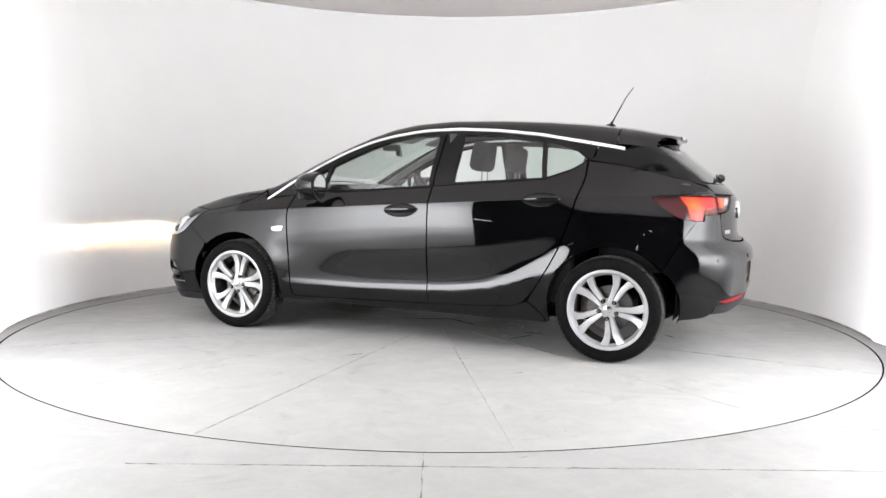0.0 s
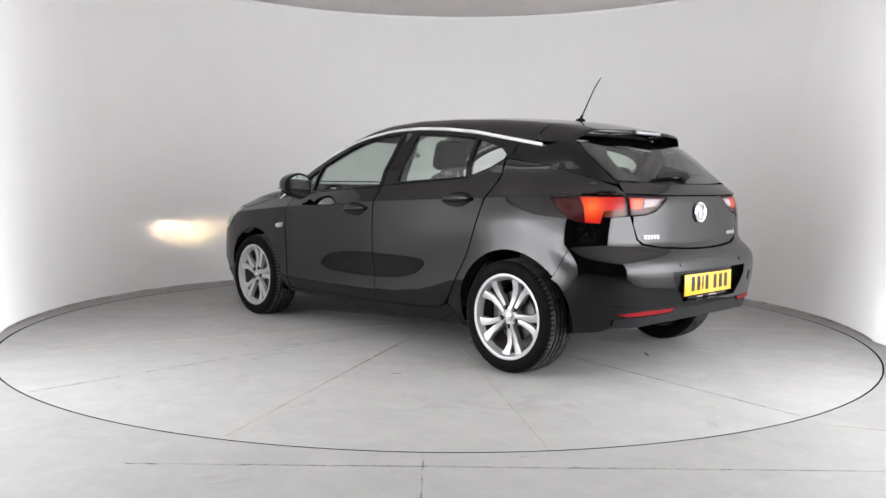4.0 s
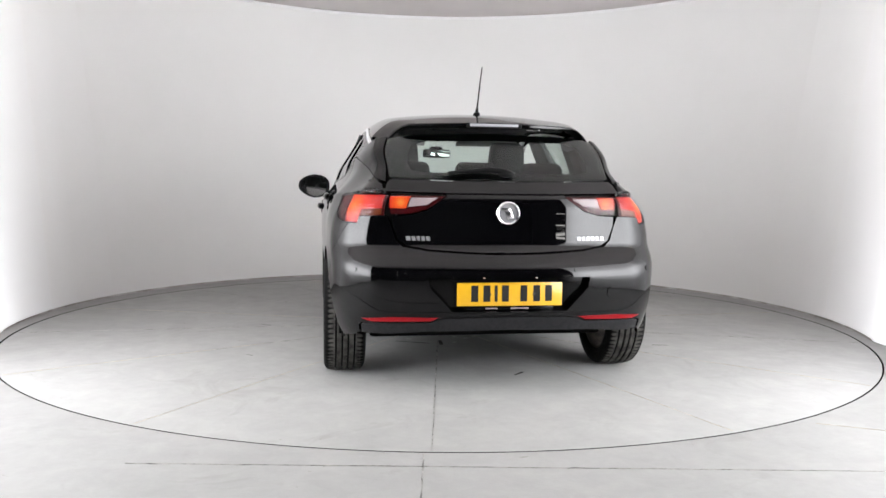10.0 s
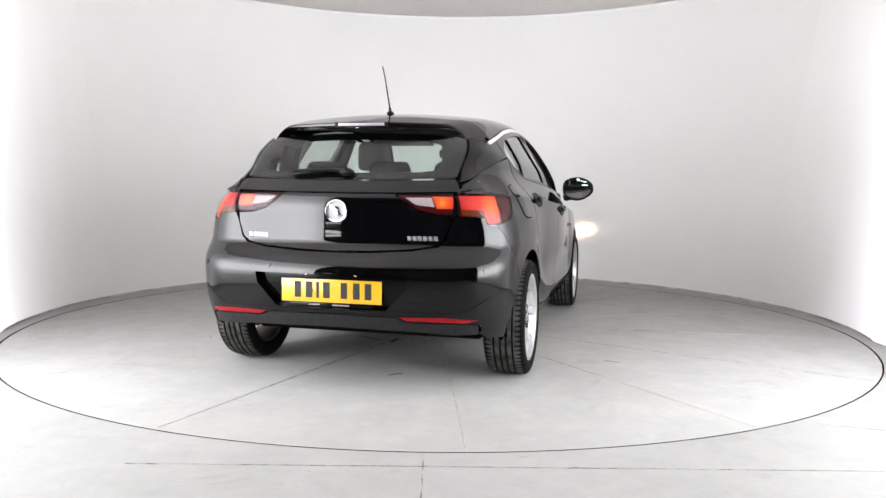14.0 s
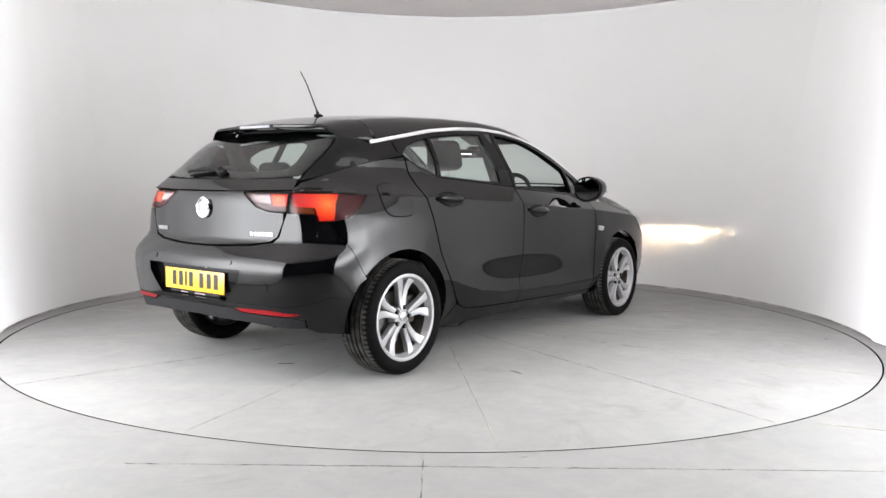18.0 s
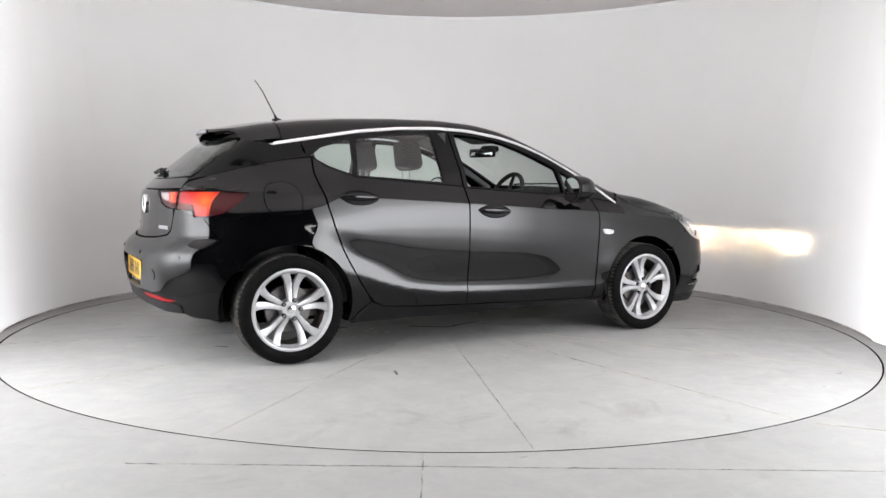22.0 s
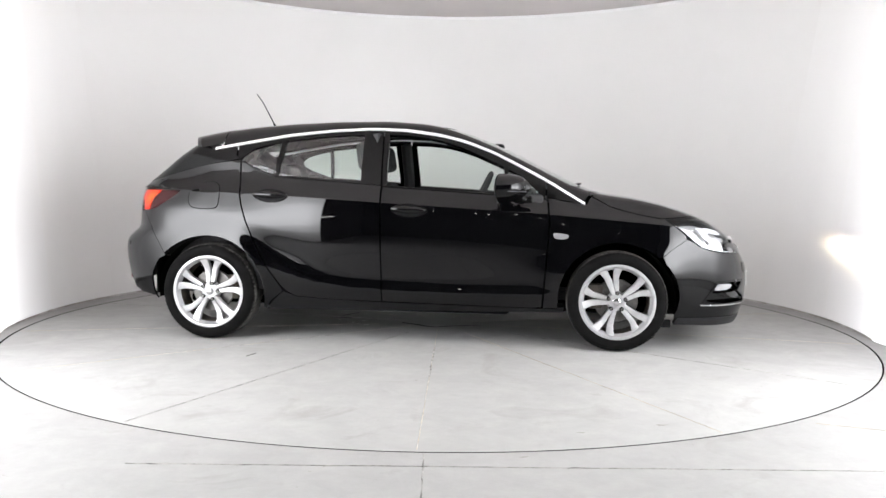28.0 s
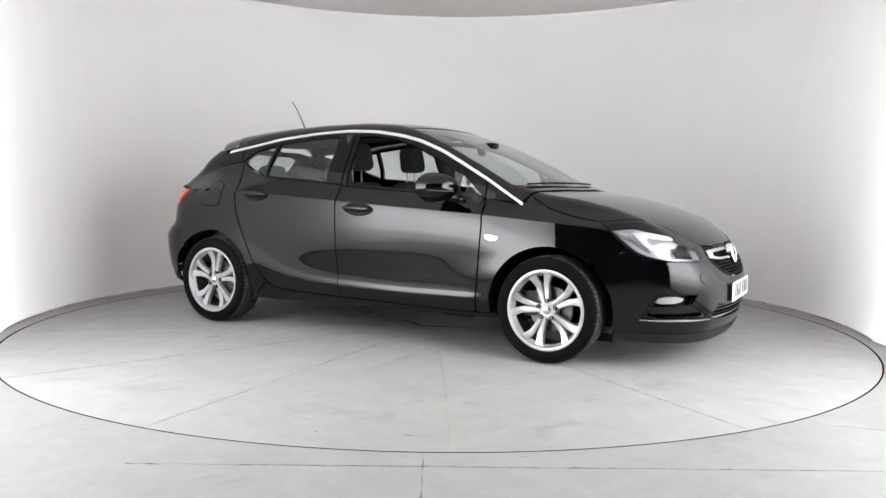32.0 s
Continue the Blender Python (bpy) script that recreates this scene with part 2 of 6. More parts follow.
def skin(p):
    """Below zero inside the body shell, above zero outside."""
    x, y, z = p[:, 0], np.abs(p[:, 1]), p[:, 2]
    cr, be, lo = CREASE(x), BELT(x), LOWER(x)
    zeta = np.where(z < lo, (z - 0.15) / (lo - 0.15), np.where(z < cr, 1 + (z - lo) / (cr - lo), np.where(z < be, 2 + (z - cr) / (be - cr), 3 + (z - be) / (1.42 - be))))
    mix = np.clip((zeta - 1.35) / 1.65, 0, 1)
    mix = mix * mix * (3 - 2 * mix)
    ends = np.where(zeta < 2, ENDS((z - 0.15) / (cr - 0.15)), SIDE(zeta))
    part_door = np.clip(DOORS(x), 0, 1)
    wide = (ends * (1 - part_door) + SIDE(zeta) * part_door) * (PLAN_LOW(x) * (1 - mix) + PLAN_HIGH(x) * mix)
    for hub, lip in ((-1.331, 0.010), (1.331, 0.004)):
        r = np.sqrt((x - hub) ** 2 + (z - 0.317) ** 2)
        wide = wide + lip * np.exp(-((r - 0.36) / 0.075) ** 2) * np.clip((0.80 - z) / 0.2, 0, 1)
    waist = np.clip((-1.35 - x) / 0.4, 0, 1)
    wide = wide - 0.045 * waist * waist * (3 - 2 * waist) * np.exp(-((z - 1.0) / 0.15) ** 2)
    rise, fall = np.clip((z - 0.42) / 0.2, 0, 1), np.clip((1.3 - z) / 0.35, 0, 1)
    wide = wide + BOW(x) * rise * rise * (3 - 2 * rise) * fall * fall * (3 - 2 * fall)
    g_side = y - wide
    g_top = (z - (TOP(x + SWEEP(x) * y * y) - CROWN(x) * y * y)) * 0.93
    g_nose = (x - (NOSE(z) - 0.30 * y ** 2.2)) * 0.95
    g_tail = ((TAIL(z) + 0.24 * y ** 2.4) - x) * 0.9
    g = smax(g_side, g_top, 0.09)
    g = smax(g, g_nose, 0.16)
    return smax(g, g_tail, np.where(z > 1.0, 0.10, 0.19))


S_REAR, S_FRONT, S_SCALE = -1.35, 1.45, 0.8
REAR_MID, FRONT_MID = S_REAR - S_SCALE * math.pi / 2, S_FRONT + S_SCALE * math.pi / 2
AXIS_Z = 0.55


def round_rays(uv):
    """(s, z): straight out from the car's middle line, fanning round both ends."""
    s, z = uv[:, 0], uv[:, 1]
    o = np.stack([np.clip(s, S_REAR, S_FRONT), 0 * s, z], 1)
    a = np.where(s < S_REAR, (S_REAR - s) / S_SCALE, 0) - np.where(s > S_FRONT, (s - S_FRONT) / S_SCALE, 0)
    return o, np.stack([-np.sin(a), np.cos(a), 0 * s], 1)


def over_rays(uv):
    """(x, a): out from a line along the car, over the top from side to side."""
    x, a = uv[:, 0], uv[:, 1] / 0.85
    return np.stack([x, 0 * x, 0 * x + AXIS_Z], 1), np.stack([0 * x, np.sin(a), np.cos(a)], 1)


def on_skin(rays, uv):
    uv = np.atleast_2d(np.array(uv, float))
    o, w = rays(uv)
    lo, hi = np.zeros(len(o)), np.full(len(o), 1.7)
    for _ in range(30):
        mid = (lo + hi) / 2
        out = skin(o + w * mid[:, None]) > 0
        hi, lo = np.where(out, mid, hi), np.where(out, lo, mid)
    return o + w * lo[:, None]


def gradient(p):
    h = 0.002
    g = np.stack([skin(p + np.eye(3)[i] * h) - skin(p - np.eye(3)[i] * h) for i in range(3)], 1)
    return g / np.linalg.norm(g, axis=1)[:, None]


def sz(x, y, z):
    """The (s, z) of a place near the skin."""
    if x < S_REAR:
        return (S_REAR - S_SCALE * math.atan2(S_REAR - x, y), z)
    if x > S_FRONT:
        return (S_FRONT + S_SCALE * math.atan2(x - S_FRONT, y), z)
    return (x, z)


def xa(x, y, z):
    return (x, 0.85 * math.atan2(y, z - AXIS_Z))


def side_to_over(points):
    """Turns (s, z) places on the skin into (x, a) ones."""
    return [xa(*p) for p in on_skin(round_rays, points)]


def chaikin(loop, times, keep=()):
    pts = [tuple(p) for p in loop]
    for _ in range(times):
        out = []
        for i, p in enumerate(pts):
            if p in keep:
                out.append(p)
                continue
            a, b = pts[i - 1], pts[(i + 1) % len(pts)]
            out.append(tuple(0.25 * a[k] + 0.75 * p[k] for k in (0, 1)))
            out.append(tuple(0.25 * b[k] + 0.75 * p[k] for k in (0, 1)))
        pts = out
    return pts


def resample(loop, step):
    out = []
    n = len(loop)
    for i in range(n):
        a, b = np.array(loop[i]), np.array(loop[(i + 1) % n])
        m = max(1, int(np.ceil(np.linalg.norm(b - a) / step)))
        out += [a + (b - a) * k / m for k in range(m)]
    return np.array(out)


def inside(loop, p):
    x, y = p[:, 0], p[:, 1]
    a, b = loop, np.roll(loop, -1, 0)
    hit = np.zeros(len(p), bool)
    for (x1, y1), (x2, y2) in zip(a, b):
        if y1 != y2:
            hit ^= ((y1 > y) != (y2 > y)) & (x < (x2 - x1) * (y - y1) / (y2 - y1) + x1)
    return hit


def away(loop, p):
    a, b = loop, np.roll(loop, -1, 0)
    best = np.full(len(p), 9.0)
    for u, v in zip(a, b):
        w = v - u
        t = np.clip(((p - u) @ w) / (w @ w + 1e-12), 0, 1)
        best = np.minimum(best, np.linalg.norm(p - u - t[:, None] * w, axis=1))
    return best


def shrunk(loop, gap):
    """Moves a loop inward (gap above zero) along its edge normals."""
    if not gap:
        return loop
    area = 0.5 * np.sum(loop[:, 0] * np.roll(loop[:, 1], -1) - np.roll(loop[:, 0], -1) * loop[:, 1])
    t = np.roll(loop, -1, 0) - np.roll(loop, 1, 0)
    t /= np.linalg.norm(t, axis=1)[:, None] + 1e-9
    n = np.stack([-t[:, 1], t[:, 0]], 1) * (1 if area > 0 else -1)
    return loop + n * gap


def panel(name, parent, material, loop, rays=round_rays, holes=(), gap=0.0013, off=0.0, thick=0.014, step=0.03, soft=0, keep=(), mirror=False, label="", hole_soft=0, dome=0.0):
    """A pressed panel that lies on the skin within a loop drawn in the rays' coordinates, with turned-in edges."""
    edge = shrunk(resample(chaikin(loop, soft, keep) if soft else loop, step * 0.55), gap)
    inner = [shrunk(resample(chaikin(h, hole_soft) if hole_soft else h, step * 0.55), -gap) for h in holes]
    lo, hi = edge.min(0), edge.max(0)
    gx, gy = np.meshgrid(np.arange(lo[0], hi[0], step), np.arange(lo[1], hi[1], step))
    grid = np.stack([gx.ravel(), gy.ravel()], 1)
    if rays is round_rays and hi[0] - lo[0] > 0.3:
        # rows of points along the two creases of the body side
        for line in (CREASE, LOWER):
            near = np.abs(grid[:, 1] - line(grid[:, 0])) < 0.034
            grid = grid[~near | (np.abs(grid[:, 0]) > 1.9)]
            xs = np.arange(max(lo[0], -1.9), min(hi[0], 1.9), 0.022)
            if len(xs):
                grid = np.concatenate([grid] + [np.stack([xs, line(xs) + d], 1) for d in (-0.027, -0.016, -0.0055, 0.0055, 0.016, 0.027)])
    ok = inside(edge, grid) & (away(edge, grid) > step * 0.42)
    for h in inner:
        ok &= ~inside(h, grid) & (away(h, grid) > step * 0.42)
    loops, pts, base = [], [], 0
    for l in (edge, *inner):
        loops.append((base, len(l)))
        pts.append(l)
        base += len(l)
    pts = np.concatenate(pts + [grid[ok]])
    con = [(s + i, s + (i + 1) % n) for s, n in loops for i in range(n)]
    from mathutils import geometry
    verts, _, faces, _, _, _ = geometry.delaunay_2d_cdt([Vector(p) for p in pts], con, [], 0, 1e-6)
    uv = np.array([v[:] for v in verts])
    tri = np.array([f[:] for f in faces if len(f) == 3])
    mid = uv[tri].mean(1)
    good = inside(edge, mid)
    for h in inner:
        good &= ~inside(h, mid)
    tri = tri[good]
    p = on_skin(rays, uv)
    n = gradient(p)
    p = p + n * (off + (dome * np.minimum(away(edge, uv) / 0.03, 1)[:, None] if dome else 0))
    # wind the faces outward
    c = np.cross(p[tri[:, 1]] - p[tri[:, 0]], p[tri[:, 2]] - p[tri[:, 0]])
    flip = (c * n[tri].mean(1)).sum(1) < 0
    tri[flip] = tri[flip][:, ::-1]
    count = {}
    for t in tri:
        for i in range(3):
            e = (t[i], t[(i + 1) % 3])
            if (e[1], e[0]) in count:
                count.pop((e[1], e[0]))
            else:
                count[e] = 1
    rim = {}
    extra, normals, skirt = [], list(map(tuple, n)), []
    for a, b in count:
        for v in (a, b):
            if v not in rim:
                rim[v] = len(p) + len(extra)
                extra += [p[v], p[v] - n[v] * thick]
                normals += [tuple(n[v]), tuple(n[v])]
        d = p[b] - p[a]
        out = np.cross(d, n[a])
        out = out / (np.linalg.norm(out) + 1e-9)
        for v in (a, b):
            normals[rim[v]] = tuple(np.array(normals[rim[v]]) * 0.3 + out)
            normals[rim[v] + 1] = tuple(out)
        skirt.append((b, a, rim[a] + 1, rim[b] + 1))
    if thick:
        allp = np.concatenate([p, np.array(extra)]) if extra else p
        fs = [tuple(map(int, t)) for t in tri] + [(int(rim[b]), int(rim[a]), int(a1), int(b1)) for b, a, a1, b1 in skirt]
    else:
        allp, fs, normals = p, [tuple(map(int, t)) for t in tri], list(map(tuple, n))
    if mirror:
        allp = allp * np.array([1, -1, 1])
        fs = [f[::-1] for f in fs]
        normals = [(a, -b, c) for a, b, c in normals]
    me = bpy.data.meshes.new(name)
    me.from_pydata(allp.tolist(), [], fs)
    me.materials.append(material)
    me.polygons.foreach_set("use_smooth", [True] * len(me.polygons))
    normals = [tuple(np.array(q) / (np.linalg.norm(q) + 1e-9)) for q in normals]
    me.normals_split_custom_set_from_vertices(normals)
    ob = new(name, me)
    ob.parent = parent
    if label:
        ob["label"] = label
    return ob


def both(half, centre):
    """A loop that is closed by mirroring an open half of it in a middle line."""
    return list(half) + [(2 * centre - u, v) for u, v in reversed(half)]


def both_over(half):
    return list(half) + [(x, -a) for x, a in reversed(half)]


def arc_points(cx, cz, r, a0, a1, n=24):
    return [(cx + r * math.cos(radians(a0 + (a1 - a0) * i / n)), cz + r * math.sin(radians(a0 + (a1 - a0) * i / n))) for i in range(n + 1)]


# ---------------------------------------------------------------- the studio
def ring_wall(name, material, low, high, centre_low, centre_high, r_low, r_high, a0, a1, thick, steps=120, rows=10, parent=None):
    """A curved wall between two arcs, with thickness; angles in degrees from +y, positive to +x."""
    bm = bmesh.new()
    grid = []
    for side in (0.0, thick):
        for j in range(rows + 1):
            f = j / rows
            row = []
            for i in range(steps + 1):
                a = radians(a0 + (a1 - a0) * i / steps)
                r = r_low + (r_high - r_low) * f + side
                cx = centre_low[0] + (centre_high[0] - centre_low[0]) * f
                cy = centre_low[1] + (centre_high[1] - centre_low[1]) * f
                row.append(bm.verts.new((cx + r * math.sin(a), cy + r * math.cos(a), low + (high - low) * f)))
            grid.append(row)
    n = rows + 1
    for s in (0, n):
        for j in range(rows):
            for i in range(steps):
                q = (grid[s + j][i], grid[s + j][i + 1], grid[s + j + 1][i + 1], grid[s + j + 1][i])
                bm.faces.new(q if s else q[::-1])
    for j in range(rows):
        for i in (0, steps):
            q = (grid[j][i], grid[j + 1][i], grid[n + j + 1][i], grid[n + j][i])
            bm.faces.new(q if i else q[::-1])
    for i in range(steps):
        bm.faces.new((grid[0][i], grid[0][i + 1], grid[n][i + 1], grid[n][i]))
        bm.faces.new((grid[rows][i], grid[n + rows][i], grid[n + rows][i + 1], grid[rows][i + 1]))
    bmesh.ops.recalc_face_normals(bm, faces=bm.faces)
    return part(name, bm, material, parent)


def concrete(name, tint, seed):
    m = shader(name, tint, 0.5, spec=0.15)
    nt = m.node_tree
    tc = nt.nodes.new("ShaderNodeTexCoord")
    mp = nt.nodes.new("ShaderNodeMapping")
    mp.inputs["Location"].default_value = (seed, seed * 0.7, 0)
    join(m, tc, "Object", mp, "Vector")
    big = node(m, "ShaderNodeTexNoise", Scale=0.9, Detail=7.0, Roughness=0.65, Distortion=0.6)
    fine = node(m, "ShaderNodeTexNoise", Scale=14.0, Detail=6.0, Roughness=0.7)
    streak = node(m, "ShaderNodeTexNoise", Scale=2.2, Detail=5.0, Roughness=0.6, Distortion=1.5)
    cloud = node(m, "ShaderNodeTexNoise", Scale=4.5, Detail=9.0, Roughness=0.72, Distortion=0.4)
    fleck = node(m, "ShaderNodeTexNoise", Scale=11.0, Detail=3.0, Roughness=0.5, Distortion=0.8)
    for n in (big, fine, streak, cloud):
        join(m, mp, "Vector", n, "Vector")
    mp2 = nt.nodes.new("ShaderNodeMapping")
    mp2.inputs["Scale"].default_value = (1.0, 2.6, 1.0)
    join(m, tc, "Object", mp2, "Vector")
    join(m, mp2, "Vector", fleck, "Vector")
    a = ramp(m, [(0.30, tuple(c * 0.94 for c in tint)), (0.52, tint), (0.72, tuple(min(1, c * 1.04) for c in tint))])
    join(m, big, "Fac", a, "Fac")
    b = ramp(m, [(0.35, (0.965, 0.965, 0.962)), (0.6, (1, 1, 1))])
    join(m, fine, "Fac", b, "Fac")
    c = ramp(m, [(0.26, (0.82, 0.815, 0.80)), (0.42, (1, 1, 1))])
    join(m, streak, "Fac", c, "Fac")
    m1, m2 = nt.nodes.new("ShaderNodeMix"), nt.nodes.new("ShaderNodeMix")
    for mm in (m1, m2):
        mm.data_type, mm.blend_type = "RGBA", "MULTIPLY"
        mm.inputs[0].default_value = 1.0
    nt.links.new(a.outputs[0], m1.inputs[6])
    nt.links.new(b.outputs[0], m1.inputs[7])
    nt.links.new(m1.outputs[2], m2.inputs[6])
    nt.links.new(c.outputs[0], m2.inputs[7])
    last = m2.outputs[2]
    d = ramp(m, [(0.30, (0.925, 0.93, 0.93)), (0.5, (1, 1, 1)), (0.66, (1.07, 1.068, 1.06))])
    join(m, cloud, "Fac", d, "Fac")
    e = ramp(m, [(0.74, (1, 1, 1)), (0.78, (0.62, 0.59, 0.55))])
    join(m, fleck, "Fac", e, "Fac")
    for layer in (d, e):
        mm = nt.nodes.new("ShaderNodeMix")
        mm.data_type, mm.blend_type = "RGBA", "MULTIPLY"
        mm.inputs[0].default_value = 1.0
        nt.links.new(last, mm.inputs[6])
        nt.links.new(layer.outputs[0], mm.inputs[7])
        last = mm.outputs[2]
    nt.links.new(last, bsdf(m).inputs["Base Color"])
    rr = nt.nodes.new("ShaderNodeMapRange")
    rr.inputs["From Min"].default_value, rr.inputs["From Max"].default_value = 0.3, 0.7
    rr.inputs["To Min"].default_value, rr.inputs["To Max"].default_value = 0.5, 0.72
    join(m, streak, "Fac", rr, "Value")
    join(m, rr, "Result", bsdf(m), "Roughness")
    bp = node(m, "ShaderNodeBump", Strength=0.12, Distance=0.01)
    join(m, fine, "Fac", bp, "Height")
    join(m, bp, "Normal", bsdf(m), "Normal")
    return m


FLOOR = concrete("painted_concrete", (0.288, 0.286, 0.280), 3.0)
TABLE = concrete("turntable_paint", (0.300, 0.298, 0.291), 9.0)
WALL = mottled(shader("white_studio_wall", (0.85, 0.846, 0.835), 0.75), [(0.25, (0.835, 0.83, 0.818)), (0.75, (0.868, 0.864, 0.853))], 0.8, 4)
CEILING = mottled(shader("ceiling_paint", (0.72, 0.675, 0.665), 0.9), [(0.3, (0.70, 0.655, 0.645)), (0.7, (0.74, 0.695, 0.685))], 1.2, 3)
TRIM = shader("white_trim", (0.88, 0.88, 0.88), 0.5)
SEAM = mottled(shader("joint_filler", (0.17, 0.165, 0.15), 0.9), [(0.35, (0.08, 0.08, 0.075)), (0.6, (0.36, 0.35, 0.33))], 14, 5)
RUST_SEAM = mottled(shader("stained_joint", (0.3, 0.26, 0.2), 0.9), [(0.3, (0.22, 0.2, 0.17)), (0.5, (0.42, 0.37, 0.29)), (0.7, (0.5, 0.48, 0.45))], 9, 5)
BACKROOM = mottled(shader("dark_enclosure", (0.02, 0.02, 0.021), 0.9), [(0.3, (0.015, 0.015, 0.016)), (0.7, (0.028, 0.028, 0.03))], 1.5, 4)
LED = shader("small_led", (1, 1, 1), 0.5, emit=25.0, emit_color=(1.0, 0.97, 0.92))

R_TABLE = 2.957
# floor round the turntable, with a hole for it
bm = bmesh.new()
N = 180
hole = [bm.verts.new(((R_TABLE + 0.002) * math.sin(2 * math.pi * i / N), (R_TABLE + 0.002) * math.cos(2 * math.pi * i / N), 0)) for i in range(N)]
rim_out = []
for i in range(N):
    a = 2 * math.pi * i / N
    k = 8.0 / max(abs(math.sin(a)), abs(math.cos(a)))
    rim_out.append(bm.verts.new((k * math.sin(a), k * math.cos(a), 0)))
for i in range(N):
    j = (i + 1) % N
    bm.faces.new((hole[i], rim_out[i], rim_out[j], hole[j]))
bmesh.ops.recalc_face_normals(bm, faces=bm.faces)
floor = part("floor", bm, FLOOR, None)
tagged(floor, "pale grey painted concrete studio floor with fine joints", "floor", kind="structure")

bm = bmesh.new()
lathe(bm, [(R_TABLE + 0.0015, -0.002), (R_TABLE + 0.012, -0.002), (R_TABLE + 0.012, -0.06), (R_TABLE + 0.0015, -0.06)], 180, axis="Z", closed=True)
part("floor_lining", bm, DARK, floor)

# pit under the table
bm = bmesh.new()
lathe(bm, [(0.0, -0.06), (3.05, -0.06), (3.05, -0.09), (0.0, -0.09)], 64, axis="Z")
tagged(part("turntable_pit", bm, DARK, None), "black pit beneath the turntable deck", "pit", kind="structure")

# joints of the outer floor
def joint(name, a, b, width, material, parent, lift=0.0025, z=0.0, seed=0):
    """A shallow filled joint with an uneven edge between two floor points."""
    rng = random.Random(seed)
    a, b = Vector((*a, z)), Vector((*b, z))
    d = (b - a).normalized()
    side = Vector((-d.y, d.x, 0))
    n = max(2, int((b - a).length / 0.06))
    bm = bmesh.new()
    rows = []
    for i in range(n + 1):
        p = a.lerp(b, i / n) + side * rng.uniform(-0.3, 0.3) * width
        w = width * rng.uniform(0.35, 1.0)
        rows.append([bm.verts.new(p - side * w / 2 + Vector((0, 0, 0.0006))), bm.verts.new(p + Vector((0, 0, lift))), bm.verts.new(p + side * w / 2 + Vector((0, 0, 0.0006)))])
    for p, q in zip(rows, rows[1:]):
        for i in (0, 1):
            bm.faces.new((p[i], p[i + 1], q[i + 1], q[i]))
    bmesh.ops.recalc_face_normals(bm, faces=bm.faces)
    return part(name, bm, material, parent)


joint("floor_joint", (-0.052, -2.975), (-0.052, -6.5), 0.008, SEAM, floor, seed=1)
joint("floor_joint", (-1.15, -3.113), (1.75, -3.118), 0.003, SEAM, floor, seed=2)
for k, (x0, x1, wide) in enumerate(((-1.06, -0.96, 0.010), (-0.74, -0.69, 0.009), (-0.42, -0.36, 0.016), (-0.32, -0.17, 0.011), (0.48, 0.53, 0.016), (0.60, 0.93, 0.009), (1.05, 1.10, 0.008))):
    joint("worn_joint", (x0, -3.1135 - 0.001 * x0), (x1, -3.1135 - 0.001 * x1), wide, SEAM, floor, lift=0.003, seed=160 + k)
joint("floor_joint", (1.68, -2.52), (3.2, -3.1), 0.004, RUST_SEAM, floor, seed=3)

# curved white wall, its top trim and the ceiling
BASE_C, BASE_R, TOP_C, TOP_R, WALL_H = (0.0, 0.25), 3.107, (0.06, -0.05), 3.42, 2.95
wall = ring_wall("wall_curved", WALL, 0.0, WALL_H, BASE_C, TOP_C, BASE_R, TOP_R, -105, 105, 0.08)
FOOT = mottled(shader("scuffed_foot", (0.2, 0.18, 0.16), 0.9), [(0.3, (0.12, 0.11, 0.10)), (0.5, (0.36, 0.34, 0.32)), (0.65, (0.6, 0.59, 0.58))], 6, 6)
foot = ring_wall("baseboard", FOOT, 0.0, 0.012, BASE_C, BASE_C, BASE_R - 0.014, BASE_R - 0.011, -105, 105, 0.01, rows=1)
tagged(foot, "grimy scuffed line along the foot of the white wall", "baseboard", kind="structure")
tagged(wall, "smooth white curved studio backdrop wall, scuffed along its foot", "wall", kind="structure")
trim = ring_wall("trim", TRIM, WALL_H - 0.012, WALL_H + 0.018, TOP_C, TOP_C, TOP_R - 0.012, TOP_R - 0.012, -105, 105, 0.10, rows=1)
tagged(trim, "thin white trim along the top of the curved wall", "trim", kind="structure")
bm = bmesh.new()
box(bm, (16, 16, 0.1), (0, 0, WALL_H + 0.075))
tagged(part("ceiling", bm, CEILING, None), "dull pinkish-grey studio ceiling", "ceiling", kind="structure")
# unseen dark strip added overhead so the car paint reflects black
bm = bmesh.new()
box(bm, (16, 2.8, 0.04), (0, -6.55, WALL_H - 0.002))
tagged(part("ceiling_dark", bm, BACKROOM, None), "unseen dark ceiling strip added behind the camera", "ceiling", kind="structure")
# unseen dark walls; the pair beside the camera is added to darken reflections
for nm, size, at, turn in (("wall_north", (16, 0.1, 3.2), (0, 8, 1.5), 0), ("wall_south", (16, 0.1, 3.2), (0, -6.75, 1.5), 0), ("wall_east", (0.1, 16, 3.2), (8, 0, 1.5), 0), ("wall_west", (0.1, 16, 3.2), (-8, 0, 1.5), 0), ("wall_behind_east", (0.06, 2.24, 2.9), (2.80, -5.60, 1.47), 5), ("wall_behind_west", (0.06, 2.24, 2.9), (-2.80, -5.60, 1.47), -5)):
    bm = bmesh.new()
    box(bm, size, (0, 0, 0))
    bmesh.ops.transform(bm, matrix=pose(*at, 0, 0, turn), verts=bm.verts)
    tagged(part(nm, bm, BACKROOM, None), "unseen plain dark wall added to close the room", "wall", kind="structure")


